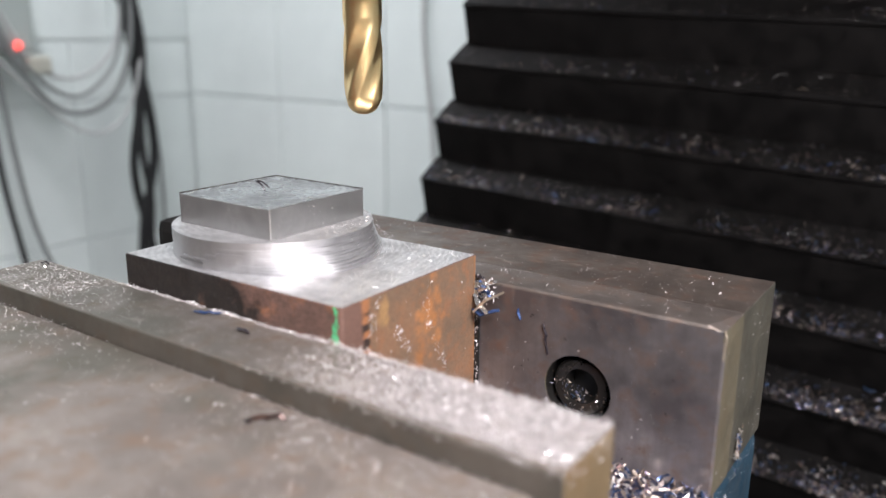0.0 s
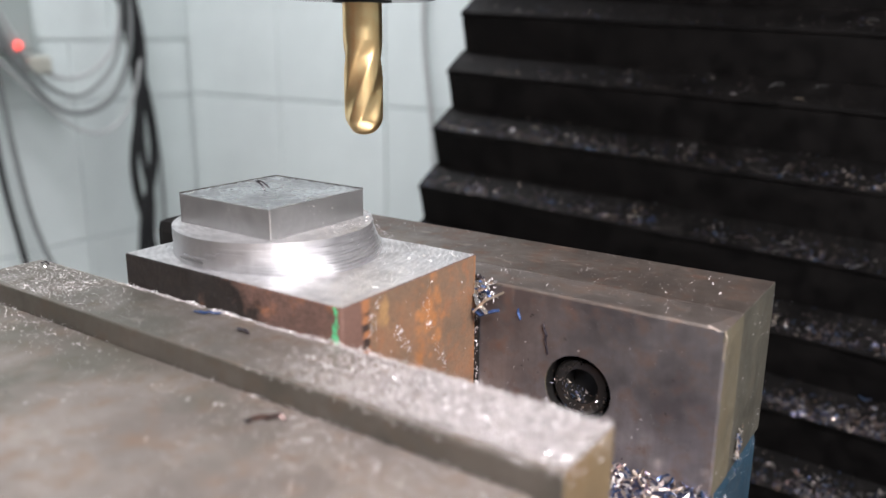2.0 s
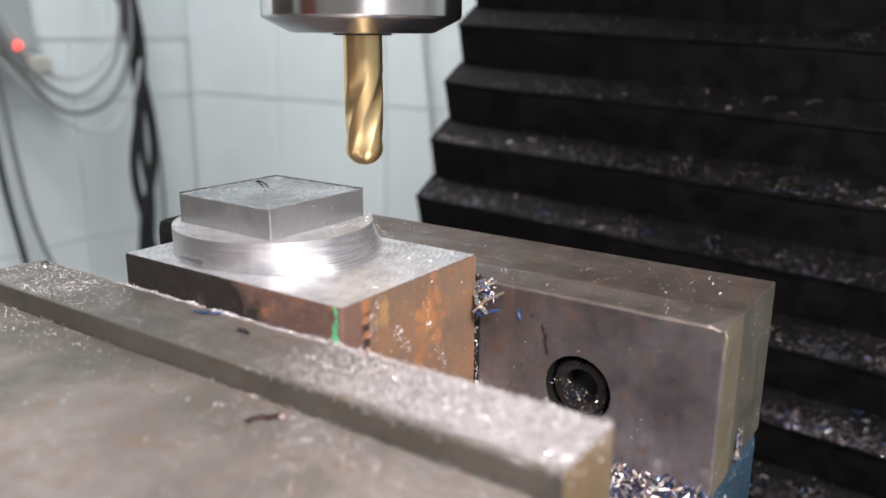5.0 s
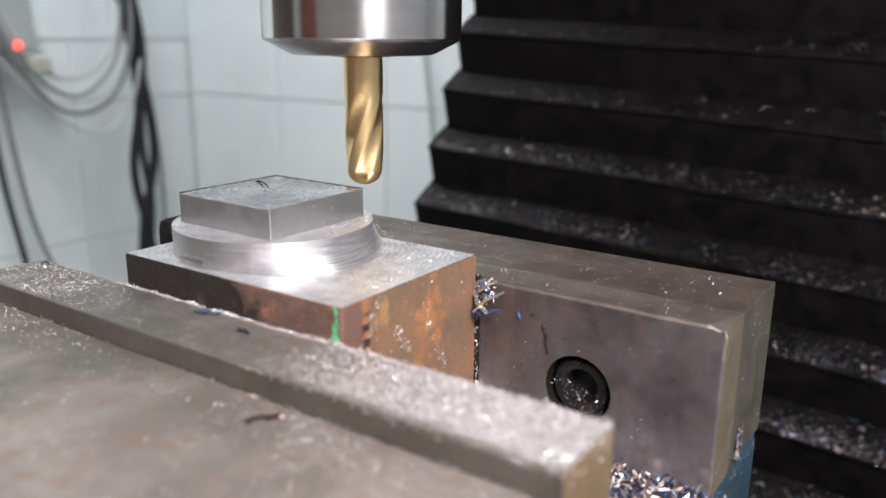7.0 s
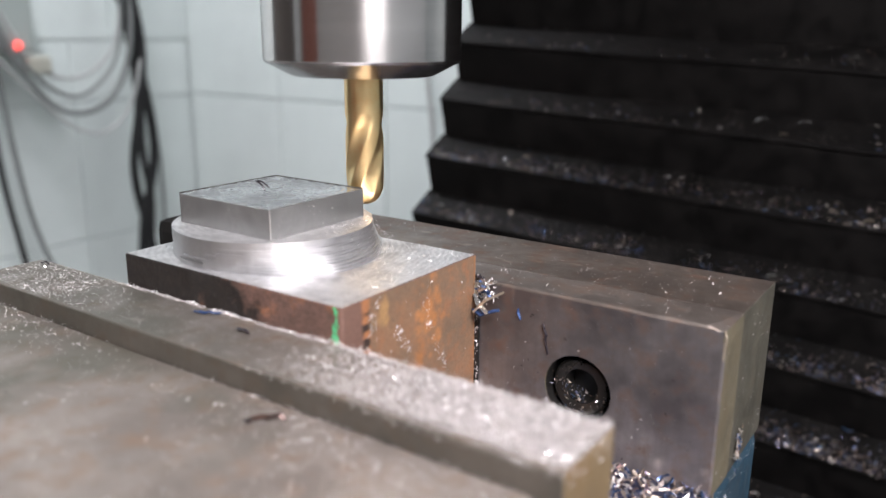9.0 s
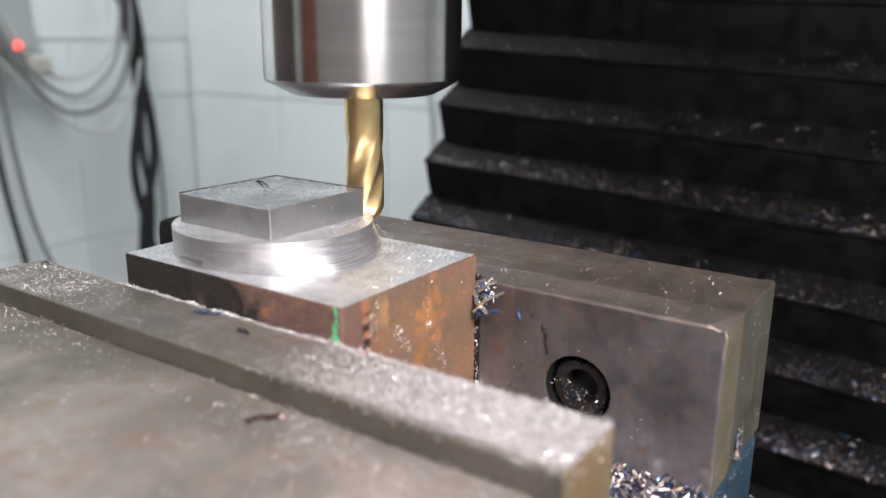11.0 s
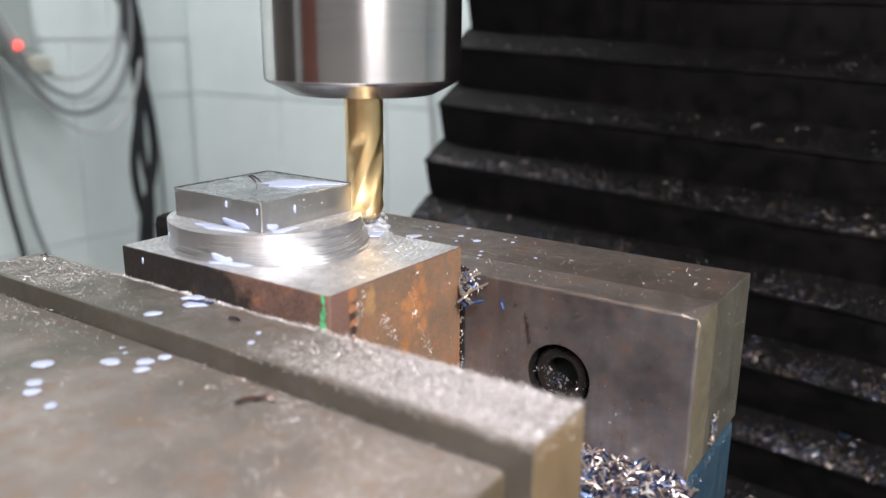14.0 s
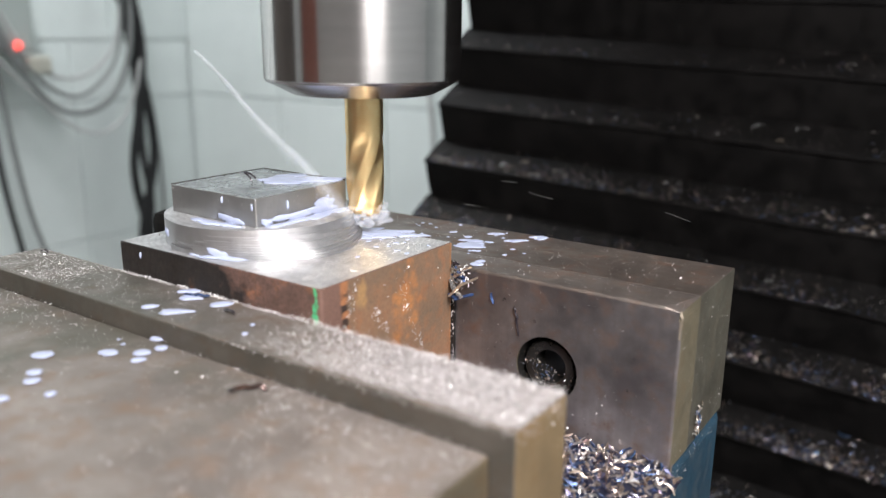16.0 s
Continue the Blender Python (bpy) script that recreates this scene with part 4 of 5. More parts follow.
def needles(name, n, box_, z, label):
    seeds = []
    while len(seeds) < n:
        x, y = rng.uniform(*box_[:2]), rng.uniform(*box_[2:])
        if noise.noise(Vector((x * 75, y * 75, 9))) + 0.5 * rng.random() > 0.12:
            s = rng.uniform(0.0004, 0.0015)
            seeds.append(((x, y, z), UP, s, rng.uniform(0.00016, 0.00030)))
    return stuff(swarf(name, seeds, M_DUST, rng, 3), label, ON_TABLE)


needles("needle_chips_on_plate", 170, (-0.087, -0.030, -0.0478, -0.0276), 1.0407, "thin pale needle chips on the jaw plate")
needles("needle_chips_on_jaw", 90, (-0.088, -0.034, -0.072, -0.0495), 1.0351, "thin pale needle chips on the sliding jaw")
scatter("chips_on_rim", 240, on_lip, 0.0002, 0.00055, "fine chips clinging to the rim of the jaw plate")
scatter("pale_chips_on_slide", 150, on_slide, 0.0003, 0.0006, "larger pale chips on the sliding jaw", M_PALE)
scatter("bright_chips_on_slide", 45, lambda: next((c for c in [on_slide()] if c and c[0] > 0.045 and c[1] > -0.08), None), 0.0003, 0.0006, "mirror-bright chips on the sliding jaw", M_SPARK)
scatter("fine_chips_on_slide", 4300, on_slide, 0.00014, 0.00042, "fine bright chips on the sliding jaw")
scatter("fine_chips_on_jaw", 650, on_fixed, 0.00012, 0.00045, "fine bright chips on the fixed jaw")
scatter("fine_chips_on_block", 950, on_block, 0.00012, 0.00042, "fine bright chips on the milled block")
scatter("bright_chips_on_block", 16, on_block, 0.0003, 0.0007, "mirror-bright chips on the milled block", M_SPARK)
scatter("fine_chips_on_step", 330, on_shoulder, 0.00015, 0.00045, "fine bright chips on the round step")
scatter("fine_chips_on_rust", 260, on_side, 0.00018, 0.0007, "fine bright chips stuck to the rusty face")
def in_gap():
    return (rng.uniform(0.0398, 0.0412), rng.uniform(0.0311, 0.0317), rng.uniform(1.008, 1.0440))


scatter("fine_chips_in_gap", 60, in_gap, 0.0004, 0.0011, "fine chips in the gap between block and jaw")
scatter("fine_chips_on_plate", 130, on_plate, 0.00012, 0.0004, "fine bright chips stuck to the jaw plate")
scatter("fine_chips_on_end", 110, on_end, 0.00012, 0.0004, "fine bright chips on the end of the fixed jaw")


def in_hole():
    a, r = rng.uniform(2.8, 6.1), rng.uniform(0.0005, 0.0092)
    return (HOLE_X + r * math.cos(a), 0.0346 + rng.uniform(0, 0.0006), HOLE_Z + r * math.sin(a) * 0.95)




def on_terraces():
    a = radians(rng.uniform(-45, 80))
    f = rng.random()
    r = BR + 0.0012 + 0.0062 * f
    return (BX + r * math.cos(a), BY + r * math.sin(a), 1.0502 + 0.0070 * (1 - f) ** 2.4)


def on_bed_end():
    y, z = rng.uniform(-0.02, 0.083), 0.9935 - abs(rng.gauss(0, 0.004))
    return (0.1120, y, z)


def on_boss_faces():
    # flecks stuck to the upright faces of the square
    u, z = rng.uniform(-0.0185, 0.0185), rng.uniform(1.0590, 1.0660)
    return (BX + u, BY - 0.0190, z) if rng.random() < 0.6 else (BX + 0.0190, BY + u, z)


scatter("fine_chips_on_boss", 26, on_boss_faces, 0.0002, 0.0006, "few bright flecks on the square boss")
scatter("fine_chips_on_terraces", 420, on_terraces, 0.00012, 0.0004, "fine bright chips on the terraced cut")
scatter("fine_chips_on_bed", 260, on_bed_end, 0.00012, 0.0004, "fine bright chips on the blue bed")
scatter("fine_chips_in_hole", 120, in_hole, 0.0003, 0.0010, "fine chips caught in the screw hole", M_SWARF)


def curl(name, label, pts, width, material, rides=ON_TABLE):
    """A single chip: a thin bent ribbon through a few points."""
    bm = bmesh.new()
    rings = []
    pts = [Vector(c) for c in pts]
    fine = []
    for p0, p1 in zip(pts, pts[1:]):
        for j in range(3):
            kink = 0.0 if material in (M_SILVERCHIP, M_TANCHIP) or not fine else 0.06 * (p1 - p0).length
            fine.append(p0.lerp(p1, j / 3) + Vector((rng.gauss(0, kink), 0, rng.gauss(0, kink))))
    pts = fine + [pts[-1]]
    for i, c in enumerate(pts):
        d = (pts[min(i + 1, len(pts) - 1)] - pts[max(i - 1, 0)]).normalized()
        s = d.cross(Vector((0.3, -0.5, 0.8))).normalized()
        n = s.cross(d)
        w = (0.8 if material in (M_SILVERCHIP, M_TANCHIP) else 0.72) * width * (1 - 0.35 * abs(2 * i / (len(pts) - 1) - 1)) * (1.0, 0.85, 1.1)[i % 3]
        rings.append([bm.verts.new(c + s * w * 0.5 * u + n * w * 0.18 * v) for u, v in ((1, 1), (-1, 1), (-1, -1), (1, -1))])
    for a, b in zip(rings, rings[1:]):
        for j in range(4):
            bm.faces.new((a[j], a[(j + 1) % 4], b[(j + 1) % 4], b[j]))
    bm.faces.new(rings[0])
    bm.faces.new(rings[-1][::-1])
    ob = tagged(part(name, bm, material), label, "metal chip", "loose chips")
    rides.append(ob)
    return ob


curl("steel_chip", "dark blue needle chip on the jaw plate", [(-0.0065, -0.0325, 1.0414), (-0.0035, -0.0318, 1.0416), (0.0002, -0.0292, 1.0414)], 0.0010, M_BLUECHIP)
curl("steel_chip", "dark needle chip on the jaw plate", [(0.0122, -0.0345, 1.0414), (0.0140, -0.0352, 1.0418), (0.0172, -0.0352, 1.0414)], 0.0011, M_DARKCHIP)
curl("steel_chip", "brown curled chip on the sliding jaw", [(0.0418, -0.0592, 1.0356), (0.0436, -0.0596, 1.0362), (0.0450, -0.0582, 1.0368), (0.0461, -0.0562, 1.0364), (0.0478, -0.0548, 1.0366), (0.0492, -0.0548, 1.0358)], 0.0015, M_BROWNCHIP)
curl("steel_chip", "blue chip clinging to the jaw plate", [(0.0541, 0.0321, 1.0362), (0.0543, 0.0322, 1.0345), (0.0548, 0.0322, 1.0328)], 0.0011, M_BLUECHIP)
curl("steel_chip", "long dark chip hanging on the jaw plate", [(0.0622, 0.0320, 1.0335), (0.0628, 0.0321, 1.0318), (0.0634, 0.0322, 1.0290), (0.0640, 0.0322, 1.0245)], 0.0010, M_DARKCHIP)
curl("steel_chip", "small dark curl stuck on the square boss", [(-0.0157, 0.0028, 1.0667), (-0.0163, 0.0026, 1.0680), (-0.0172, 0.0022, 1.0691), (-0.0180, 0.0017, 1.0696), (-0.0170, 0.0021, 1.0697),
                                                              (-0.0160, 0.0030, 1.0690), (-0.0153, 0.0036, 1.0682), (-0.0150, 0.0038, 1.0676)], 0.0008, M_DARKCHIP)
curl("steel_chip", "thin dark chip at the end of the jaw plate", [(-0.0835, -0.0300, 1.0410), (-0.0815, -0.0294, 1.0414), (-0.0790, -0.0300, 1.0411)], 0.0009, M_DARKCHIP)
curl("steel_chip", "pale curled chip caught on the jaw end", [(0.1116, 0.0330, 1.0418), (0.1122, 0.0328, 1.0400), (0.1120, 0.0327, 1.0375), (0.1119, 0.0327, 1.0340)], 0.0008, M_TANCHIP)
# single curls lying apart on the folds: fold, place along it, depth on the shelf, material, length
for k_, x, d, m_, size in ((5, -0.165, 0.45, M_SILVERCHIP, 0.006), (5, -0.150, 0.30, M_SILVERCHIP, 0.005), (5, -0.135, 0.55, M_TANCHIP, 0.006), (4, 0.035, 0.55, M_SILVERCHIP, 0.011), (4, 0.052, 0.12, M_TANCHIP, 0.005),
                           (4, 0.062, 0.65, M_SILVERCHIP, 0.008), (5, 0.075, 0.30, M_BLUECHIP, 0.004), (6, -0.03, 0.25, M_BLUECHIP, 0.008), (6, -0.04, 0.30, M_SILVERCHIP, 0.004), (6, 0.015, 0.6, M_SILVERCHIP, 0.006),
                           (5, 0.11, 0.2, M_TANCHIP, 0.006), (6, 0.06, 0.35, M_SILVERCHIP, 0.006), (3, 0.085, 0.4, M_SILVERCHIP, 0.007)):
    xl, yt, zt, back, up = TIPS[k_]
    c = Vector((x, yt + back * d, zt + DROOP * (x - xl) + up * d + 0.0014))
    turn = rng.uniform(-0.9, 0.9)
    along = Vector((math.cos(turn), 0.4 * math.sin(turn), 0.35 * math.sin(turn))) * size * 0.5
    curl("curled_chip", "single curled chip lying on the bellows", [c - along, c - along * 0.4 + Vector((0, 0, 0.16 * size)), c + along * 0.4 + Vector((0, 0, 0.18 * size)), c + along], 0.0011, m_, ON_BELLOWS)
for a, b, c, m, w in (((0.0400, 0.0318, 1.0412), (0.0440, 0.0290, 1.0408), (0.0470, 0.0270, 1.0425), M_SILVERCHIP, 0.0012), ((0.0405, 0.0300, 1.0385), (0.0430, 0.0285, 1.0362), (0.0468, 0.0270, 1.0345), M_SILVERCHIP, 0.0015),
                      ((0.0420, 0.0270, 1.0340), (0.0455, 0.0285, 1.0380), (0.0500, 0.0310, 1.0405), M_TANCHIP, 0.0009), ((0.0408, 0.0290, 1.0342), (0.0440, 0.0275, 1.0338), (0.0492, 0.0300, 1.0352), M_BLUECHIP, 0.0012),
                      ((0.0403, 0.0310, 1.0400), (0.0425, 0.0300, 1.0394), (0.0465, 0.0290, 1.0402), M_BLUECHIP, 0.0010), ((0.0402, 0.0315, 1.0420), (0.0405, 0.0310, 1.0385), (0.0409, 0.0305, 1.0355), M_TANCHIP, 0.0011),
                      ((0.0410, 0.0300, 1.0425), (0.0440, 0.0305, 1.0418), (0.0475, 0.0312, 1.0432), M_SILVERCHIP, 0.0010),
                      ((0.0404, 0.0312, 1.0396), (0.0428, 0.0300, 1.0400), (0.0452, 0.0302, 1.0412), M_SILVERCHIP, 0.0013), ((0.0402, 0.0310, 1.0376), (0.0415, 0.0304, 1.0384), (0.0436, 0.0296, 1.0380), M_SILVERCHIP, 0.0010),
                      ((0.0420, 0.0306, 1.0428), (0.0444, 0.0300, 1.0404), (0.0462, 0.0298, 1.0384), M_BLUECHIP, 0.0010), ((0.0406, 0.0308, 1.0430), (0.0418, 0.0300, 1.0440), (0.0436, 0.0306, 1.0436), M_DARKCHIP, 0.0009)):
    curl("corner_chip", "curled chip caught between block and jaw", [a, b, c], 1.35 * w, m)
seeds = [((0.0425 + abs(rng.gauss(0, 0.0028)), 0.0310 + rng.gauss(0, 0.0006), 1.0398 + rng.gauss(0, 0.0022)), (0.3, -1, 0.4), rng.uniform(0.0006, 0.0022), rng.uniform(0.0002, 0.0005)) for _ in range(30)]
stuff(swarf("bits_in_corner", seeds, M_PALE, rng), "small bright bits between block and jaw", ON_TABLE)
seeds = [((0.1128, 0.0535 + rng.gauss(0, 0.0012), 1.0015 + rng.gauss(0, 0.002)), (1, 0, 0.3), rng.uniform(0.001, 0.003), 0.0006) for _ in range(45)]
stuff(swarf("chips_on_seam", seeds, M_SWARF, rng), "small clump of chips on the seam of the vise", ON_TABLE)

# ---- coolant: drops that fly in from the nozzle and lie on the steel ----
NOZZLE = Vector((-0.1350, -0.0157, 1.1901))
nozzle = thing("coolant_nozzle", "blue plastic coolant hose with a short nozzle", "coolant hose", at=(0, 0, DROP))
bm = bmesh.new()
bmesh.ops.create_uvsphere(bm, u_segments=24, v_segments=14, radius=0.0095, matrix=Matrix.Translation(NOZZLE))
part("tip", bm, M_HOSE, nozzle, "rounded nozzle tip", smooth=True)
tube("hose", [NOZZLE + Vector(c) for c in ((0, 0, 0), (-0.025, -0.01, 0.03), (-0.04, 0.0, 0.09), (-0.02, 0.04, 0.16), (0.02, 0.08, 0.20))], 0.006, M_HOSE, nozzle)
ON_HEAD.append(nozzle)
DROPS = []


def drop(t, x, y, z, r, stretch=1.0, turn=None, up="z"):
    """A splash lying at (x, y, z) on the vise from t seconds on."""
    if t % 0.5 < 0.13:
        t -= t % 0.5 + 0.02
    lobes = 0.22 if r < 0.0023 and stretch < 1.6 else 1.0
    if turn is None:
        turn = rng.uniform(20, 60) if up == "z" else 0.0
    bm = bmesh.new()
    bmesh.ops.create_uvsphere(bm, u_segments=36, v_segments=10, radius=1)
    ph = rng.uniform(0, 6)
    for v in bm.verts:
        a = math.atan2(v.co.y, v.co.x)
        wob = 1 + lobes * (0.20 * math.sin(2 * a + ph) + 0.16 * math.sin(3 * a + 2 * ph) + 0.12 * math.sin(5 * a + ph) + 0.07 * math.sin(9 * a))
        v.co.x *= r * stretch * wob
        v.co.y *= r * wob
        v.co.z *= min(0.00045, r * 0.35)
    if up == "x":
        bmesh.ops.rotate(bm, verts=bm.verts, matrix=Matrix.Rotation(math.pi / 2, 3, "Y"))
    if up == "y":
        bmesh.ops.rotate(bm, verts=bm.verts, matrix=Matrix.Rotation(math.pi / 2, 3, "X"))
    ob = tagged(part("coolant_drop", bm, M_COOLANT, smooth=True), "milky white splash of cutting coolant", "coolant", "coolant splashes")
    DROPS.append((ob, t, Vector((x, y, z)), turn))


for row in ((12.65, -0.0109, -0.0716, 1.0354, 0.0022, 1.2), (13.5, 0.0008, -0.0615, 1.0354, 0.0019, 1.3), (13.8, 0.0075, -0.0567, 1.0354, 0.0019, 1.1), (15.3, 0.0028, -0.0483, 1.0354, 0.0018, 1.3),
            (12.7, -0.0024, -0.0785, 1.0354, 0.0017, 1.1), (13.3, 0.0017, -0.0814, 1.0354, 0.0016, 1.2), (13.8, 0.0107, -0.0600, 1.0354, 0.0015, 1.2), (13.7, 0.0115, -0.0827, 1.0354, 0.0013, 1.0),
            (13.9, 0.0088, -0.0521, 1.0354, 0.0014, 1.2), (15.3, 0.0055, -0.0900, 1.0354, 0.0014, 1.0), (13.4, -0.0012, -0.0561, 1.0354, 0.0006, 1.0), (13.4, -0.0049, -0.0547, 1.0354, 0.0005, 1.0),
            (13.3, -0.0065, -0.0437, 1.0409, 0.0015, 1.5), (15.2, 0.0023, -0.0424, 1.0409, 0.0022, 1.7), (13.2, -0.0085, -0.0290, 1.0409, 0.0018, 1.6), (13.3, -0.0038, -0.0324, 1.0409, 0.0021, 1.7),
            (15.1, 0.0075, -0.0313, 1.0409, 0.0022, 1.4), (13.6, 0.0293, -0.0427, 1.0409, 0.0008, 1.0), (13.8, 0.0260, -0.0373, 1.0409, 0.0007, 1.0), (13.5, -0.0140, 0.0125, 1.0666, 0.0034, 2.0, 55), (13.5, -0.0035, 0.0170, 1.0666, 0.0034, 1.8, 30),
            (13.4, -0.0003, -0.0205, 1.0502, 0.0028, 2.6), (13.2, 0.0089, 0.0256, 1.0504, 0.0026, 2.0), (14.4, 0.0163, 0.0290, 1.0502, 0.0028, 2.4), (14.8, 0.0251, 0.0300, 1.0502, 0.0019, 1.8),
            (13.6, -0.0139, -0.0172, 1.0581, 0.0021, 3.0, 0), (12.75, -0.0070, -0.0168, 1.0581, 0.0019, 2.6, 5), (13.4, 0.0064, -0.0078, 1.0581, 0.0015, 2.6, 80), (14.2, 0.0066, 0.0000, 1.0581, 0.0019, 2.8, 88), (15.0, 0.0068, 0.0090, 1.0581, 0.0023, 2.8, 92),
            (15.2, 0.0064, 0.0165, 1.0581, 0.0020, 2.4, 95), (14.9, 0.0105, 0.0240, 1.0504, 0.0030, 1.6, 40), (15.3, 0.0190, 0.0240, 1.0502, 0.0016, 2.6, 30), (15.4, 0.0140, 0.0190, 1.0502, 0.0013, 2.4, 60),
            (13.3, -0.0066, 0.0167, 1.0666, 0.0027, 2.3), (13.4, -0.0088, 0.0089, 1.0666, 0.0029, 2.2), (14.6, -0.0044, 0.0205, 1.0666, 0.0020, 2.2), (13.2, -0.0130, 0.0140, 1.0666, 0.0021, 2.0),
            (14.8, 0.0307, 0.0558, 1.0428, 0.0026, 1.5), (15.1, 0.0452, 0.0400, 1.0428, 0.0012, 1.5), (15.2, 0.0404, 0.0677, 1.0428, 0.0014, 1.6), (15.3, 0.0472, 0.0765, 1.0428, 0.0013, 1.6),
            (13.6, 0.0036, 0.0567, 1.0428, 0.0016, 1.6), (14.0, 0.0250, 0.0640, 1.0428, 0.0010, 1.5), (14.3, 0.0150, 0.0500, 1.0428, 0.0013, 1.8), (15.0, 0.0350, 0.0620, 1.0428, 0.0009, 1.7), (15.4, 0.0380, 0.0500, 1.0428, 0.0007, 1.5)):
    drop(*row)

# runs on the upright faces of the boss and milk pooled by the cutter
for row in ((13.4, -0.0105, -0.01395, 1.0645, 0.0010, 0.36, 0, "y"), (13.4, 0.0022, -0.01395, 1.0638, 0.0011, 0.36, 0, "y"),
            (13.3, -0.0282, -0.0208, 1.0542, 0.0010, 0.5, -27, "y"), (14.2, -0.0262, -0.0217, 1.0538, 0.0011, 0.5, -23, "y"),
            (13.2, -0.0068, -0.0142, 1.0590, 0.0012, 4.6, 0, "y"), (13.6, -0.0034, -0.0222, 1.0511, 0.0014, 2.6, 23, "y"), (13.6, 0.0044, -0.0105, 1.0590, 0.0012, 1.8, 90, "y"),
            (13.9, 0.0043, -0.0020, 1.0628, 0.0013, 0.32, 90, "y"), 
            (15.1, 0.0045, 0.0150, 1.0622, 0.0012, 0.4, 90, "y"), (13.5, -0.0330, -0.02705, 1.0470, 0.0010, 0.28, 0, "y"),
            (15.2, 0.0140, 0.0268, 1.0503, 0.0026, 2.2, 15), (15.3, 0.0100, 0.0175, 1.0503, 0.0018, 2.4, 75), (15.0, 0.0200, 0.0285, 1.0503, 0.0016, 2.0, 25),
            (13.6, -0.0050, -0.0222, 1.0503, 0.0018, 2.6, 12), (14.6, -0.0110, -0.0236, 1.0502, 0.0013, 2.4, 4)):
    drop(*row)

# wide milky films where the jet has struck
for row in ((15.2, 0.0120, 0.0235, 1.0503, 0.0032, 1.7, 40), (15.3, 0.0175, 0.0262, 1.0503, 0.0026, 1.9, 35), (15.4, 0.0100, 0.0275, 1.0503, 0.0024, 1.7, 60), (15.4, 0.0160, 0.0195, 1.0503, 0.0013, 2.4, 30),
            (14.9, 0.0325, 0.0540, 1.0428, 0.0026, 2.2, 32), (15.3, 0.0290, 0.0600, 1.0428, 0.0016, 2.6, 30), (15.2, 0.0458, 0.0369, 1.0427, 0.0017, 1.3, 35), (15.4, 0.0415, 0.0690, 1.0428, 0.0013, 2.6, 35),
            (15.4, 0.0309, 0.0735, 1.0428, 0.0012, 2.4, 40), (15.4, 0.0456, 0.0780, 1.0428, 0.0015, 2.0, 35), (15.3, 0.0110, 0.0560, 1.0428, 0.0014, 2.0, 40),
            (14.3, -0.0005, -0.0209, 1.0503, 0.0018, 4.2, 26), (13.8, -0.0078, 0.0120, 1.0666, 0.0032, 2.2, 50), (15.0, -0.0020, 0.0205, 1.0666, 0.0028, 2.4, 48), (15.2, -0.0150, 0.0195, 1.0666, 0.0024, 2.2, 45),
            (14.8, 0.0046, 0.0000, 1.0592, 0.0013, 6.0, 90, "y"), (15.3, 0.0047, 0.0125, 1.0600, 0.0020, 3.6, 90, "y")):
    drop(*row)

# fine spatter round the cut
for _ in range(44):
    t = rng.choice((12.85, 13.3, 13.45, 13.9, 14.35, 14.8, 15.3))
    if rng.random() < 0.6:
        drop(t, rng.uniform(-0.005, 0.060), rng.uniform(0.036, 0.078), 1.0427, rng.uniform(0.0003, 0.0008), rng.uniform(1.0, 1.5))
    else:
        drop(t, rng.uniform(0.016, 0.038), rng.uniform(0.000, 0.030), 1.0501, rng.uniform(0.0003, 0.0007), rng.uniform(1.0, 1.6))

# the jet: a slug of spray that shoots along its own line, seen as pulses
JET_FROM, JET_TO = Vector((-0.0441, 0.0040, 1.1062)), Vector((0.0030, 0.0142, 1.0626))
AIM = (JET_TO - JET_FROM).normalized()
jet = thing("coolant_jet", "thin white jet of coolant spray", "coolant", at=JET_FROM)
bm = bmesh.new()
L = (JET_TO - JET_FROM).length * 1.09
side = AIM.orthogonal().normalized()
other = AIM.cross(side)
rings = []
for i in range(41):
    f = i / 40
    r = 0.0004 + 0.0016 * f ** 1.3 + 0.00012 * math.sin(31 * f) + 0.0001 * math.sin(77 * f)
    off = side * 0.0004 * math.sin(11 * f)
    for s, width in enumerate((0.35, 0.7, 1.1, 1.6)):
        rings.append([bm.verts.new(AIM * L * f + off + (side * math.cos(a) + other * math.sin(a)) * r * width) for a in (2 * math.pi * j / 10 for j in range(10))])
for a, b in zip(rings, rings[4:]):
    for j in range(10):
        bm.faces.new((a[j], a[(j + 1) % 10], b[(j + 1) % 10], b[j]))
part("stream", bm, M_MIST, jet, "pale misty stream", smooth=True)
bm = bmesh.new()
for _ in range(160):
    f = rng.random() ** 0.6
    m = Matrix.Translation(AIM * L * f + side * rng.gauss(0, 0.0002 + 0.0016 * f) + other * rng.gauss(0, 0.0002 + 0.0016 * f))
    bmesh.ops.create_icosphere(bm, subdivisions=1, radius=rng.uniform(0.00006, 0.00020), matrix=m)
tagged(part("droplets", bm, M_COOLANT, jet, "flying droplets", smooth=True), kind="stuff")

# foam thrown up round the nose of the cutter while it cuts
foam = thing("coolant_foam", "white foam of coolant round the cutter's nose", "coolant")
bm = bmesh.new()
for _ in range(180):
    a, r, z = rng.uniform(0, 6.28), abs(rng.gauss(0.0056, 0.0010)), abs(rng.gauss(0.0, 0.0024))
    m = Matrix.Translation((r * math.cos(a), r * math.sin(a), z)) @ Matrix.Diagonal((1, 1, 0.7, 1))
    bmesh.ops.create_icosphere(bm, subdivisions=2, radius=rng.uniform(0.0005, 0.0014), matrix=m)
part("froth", bm, M_FOAM, foam, smooth=True)

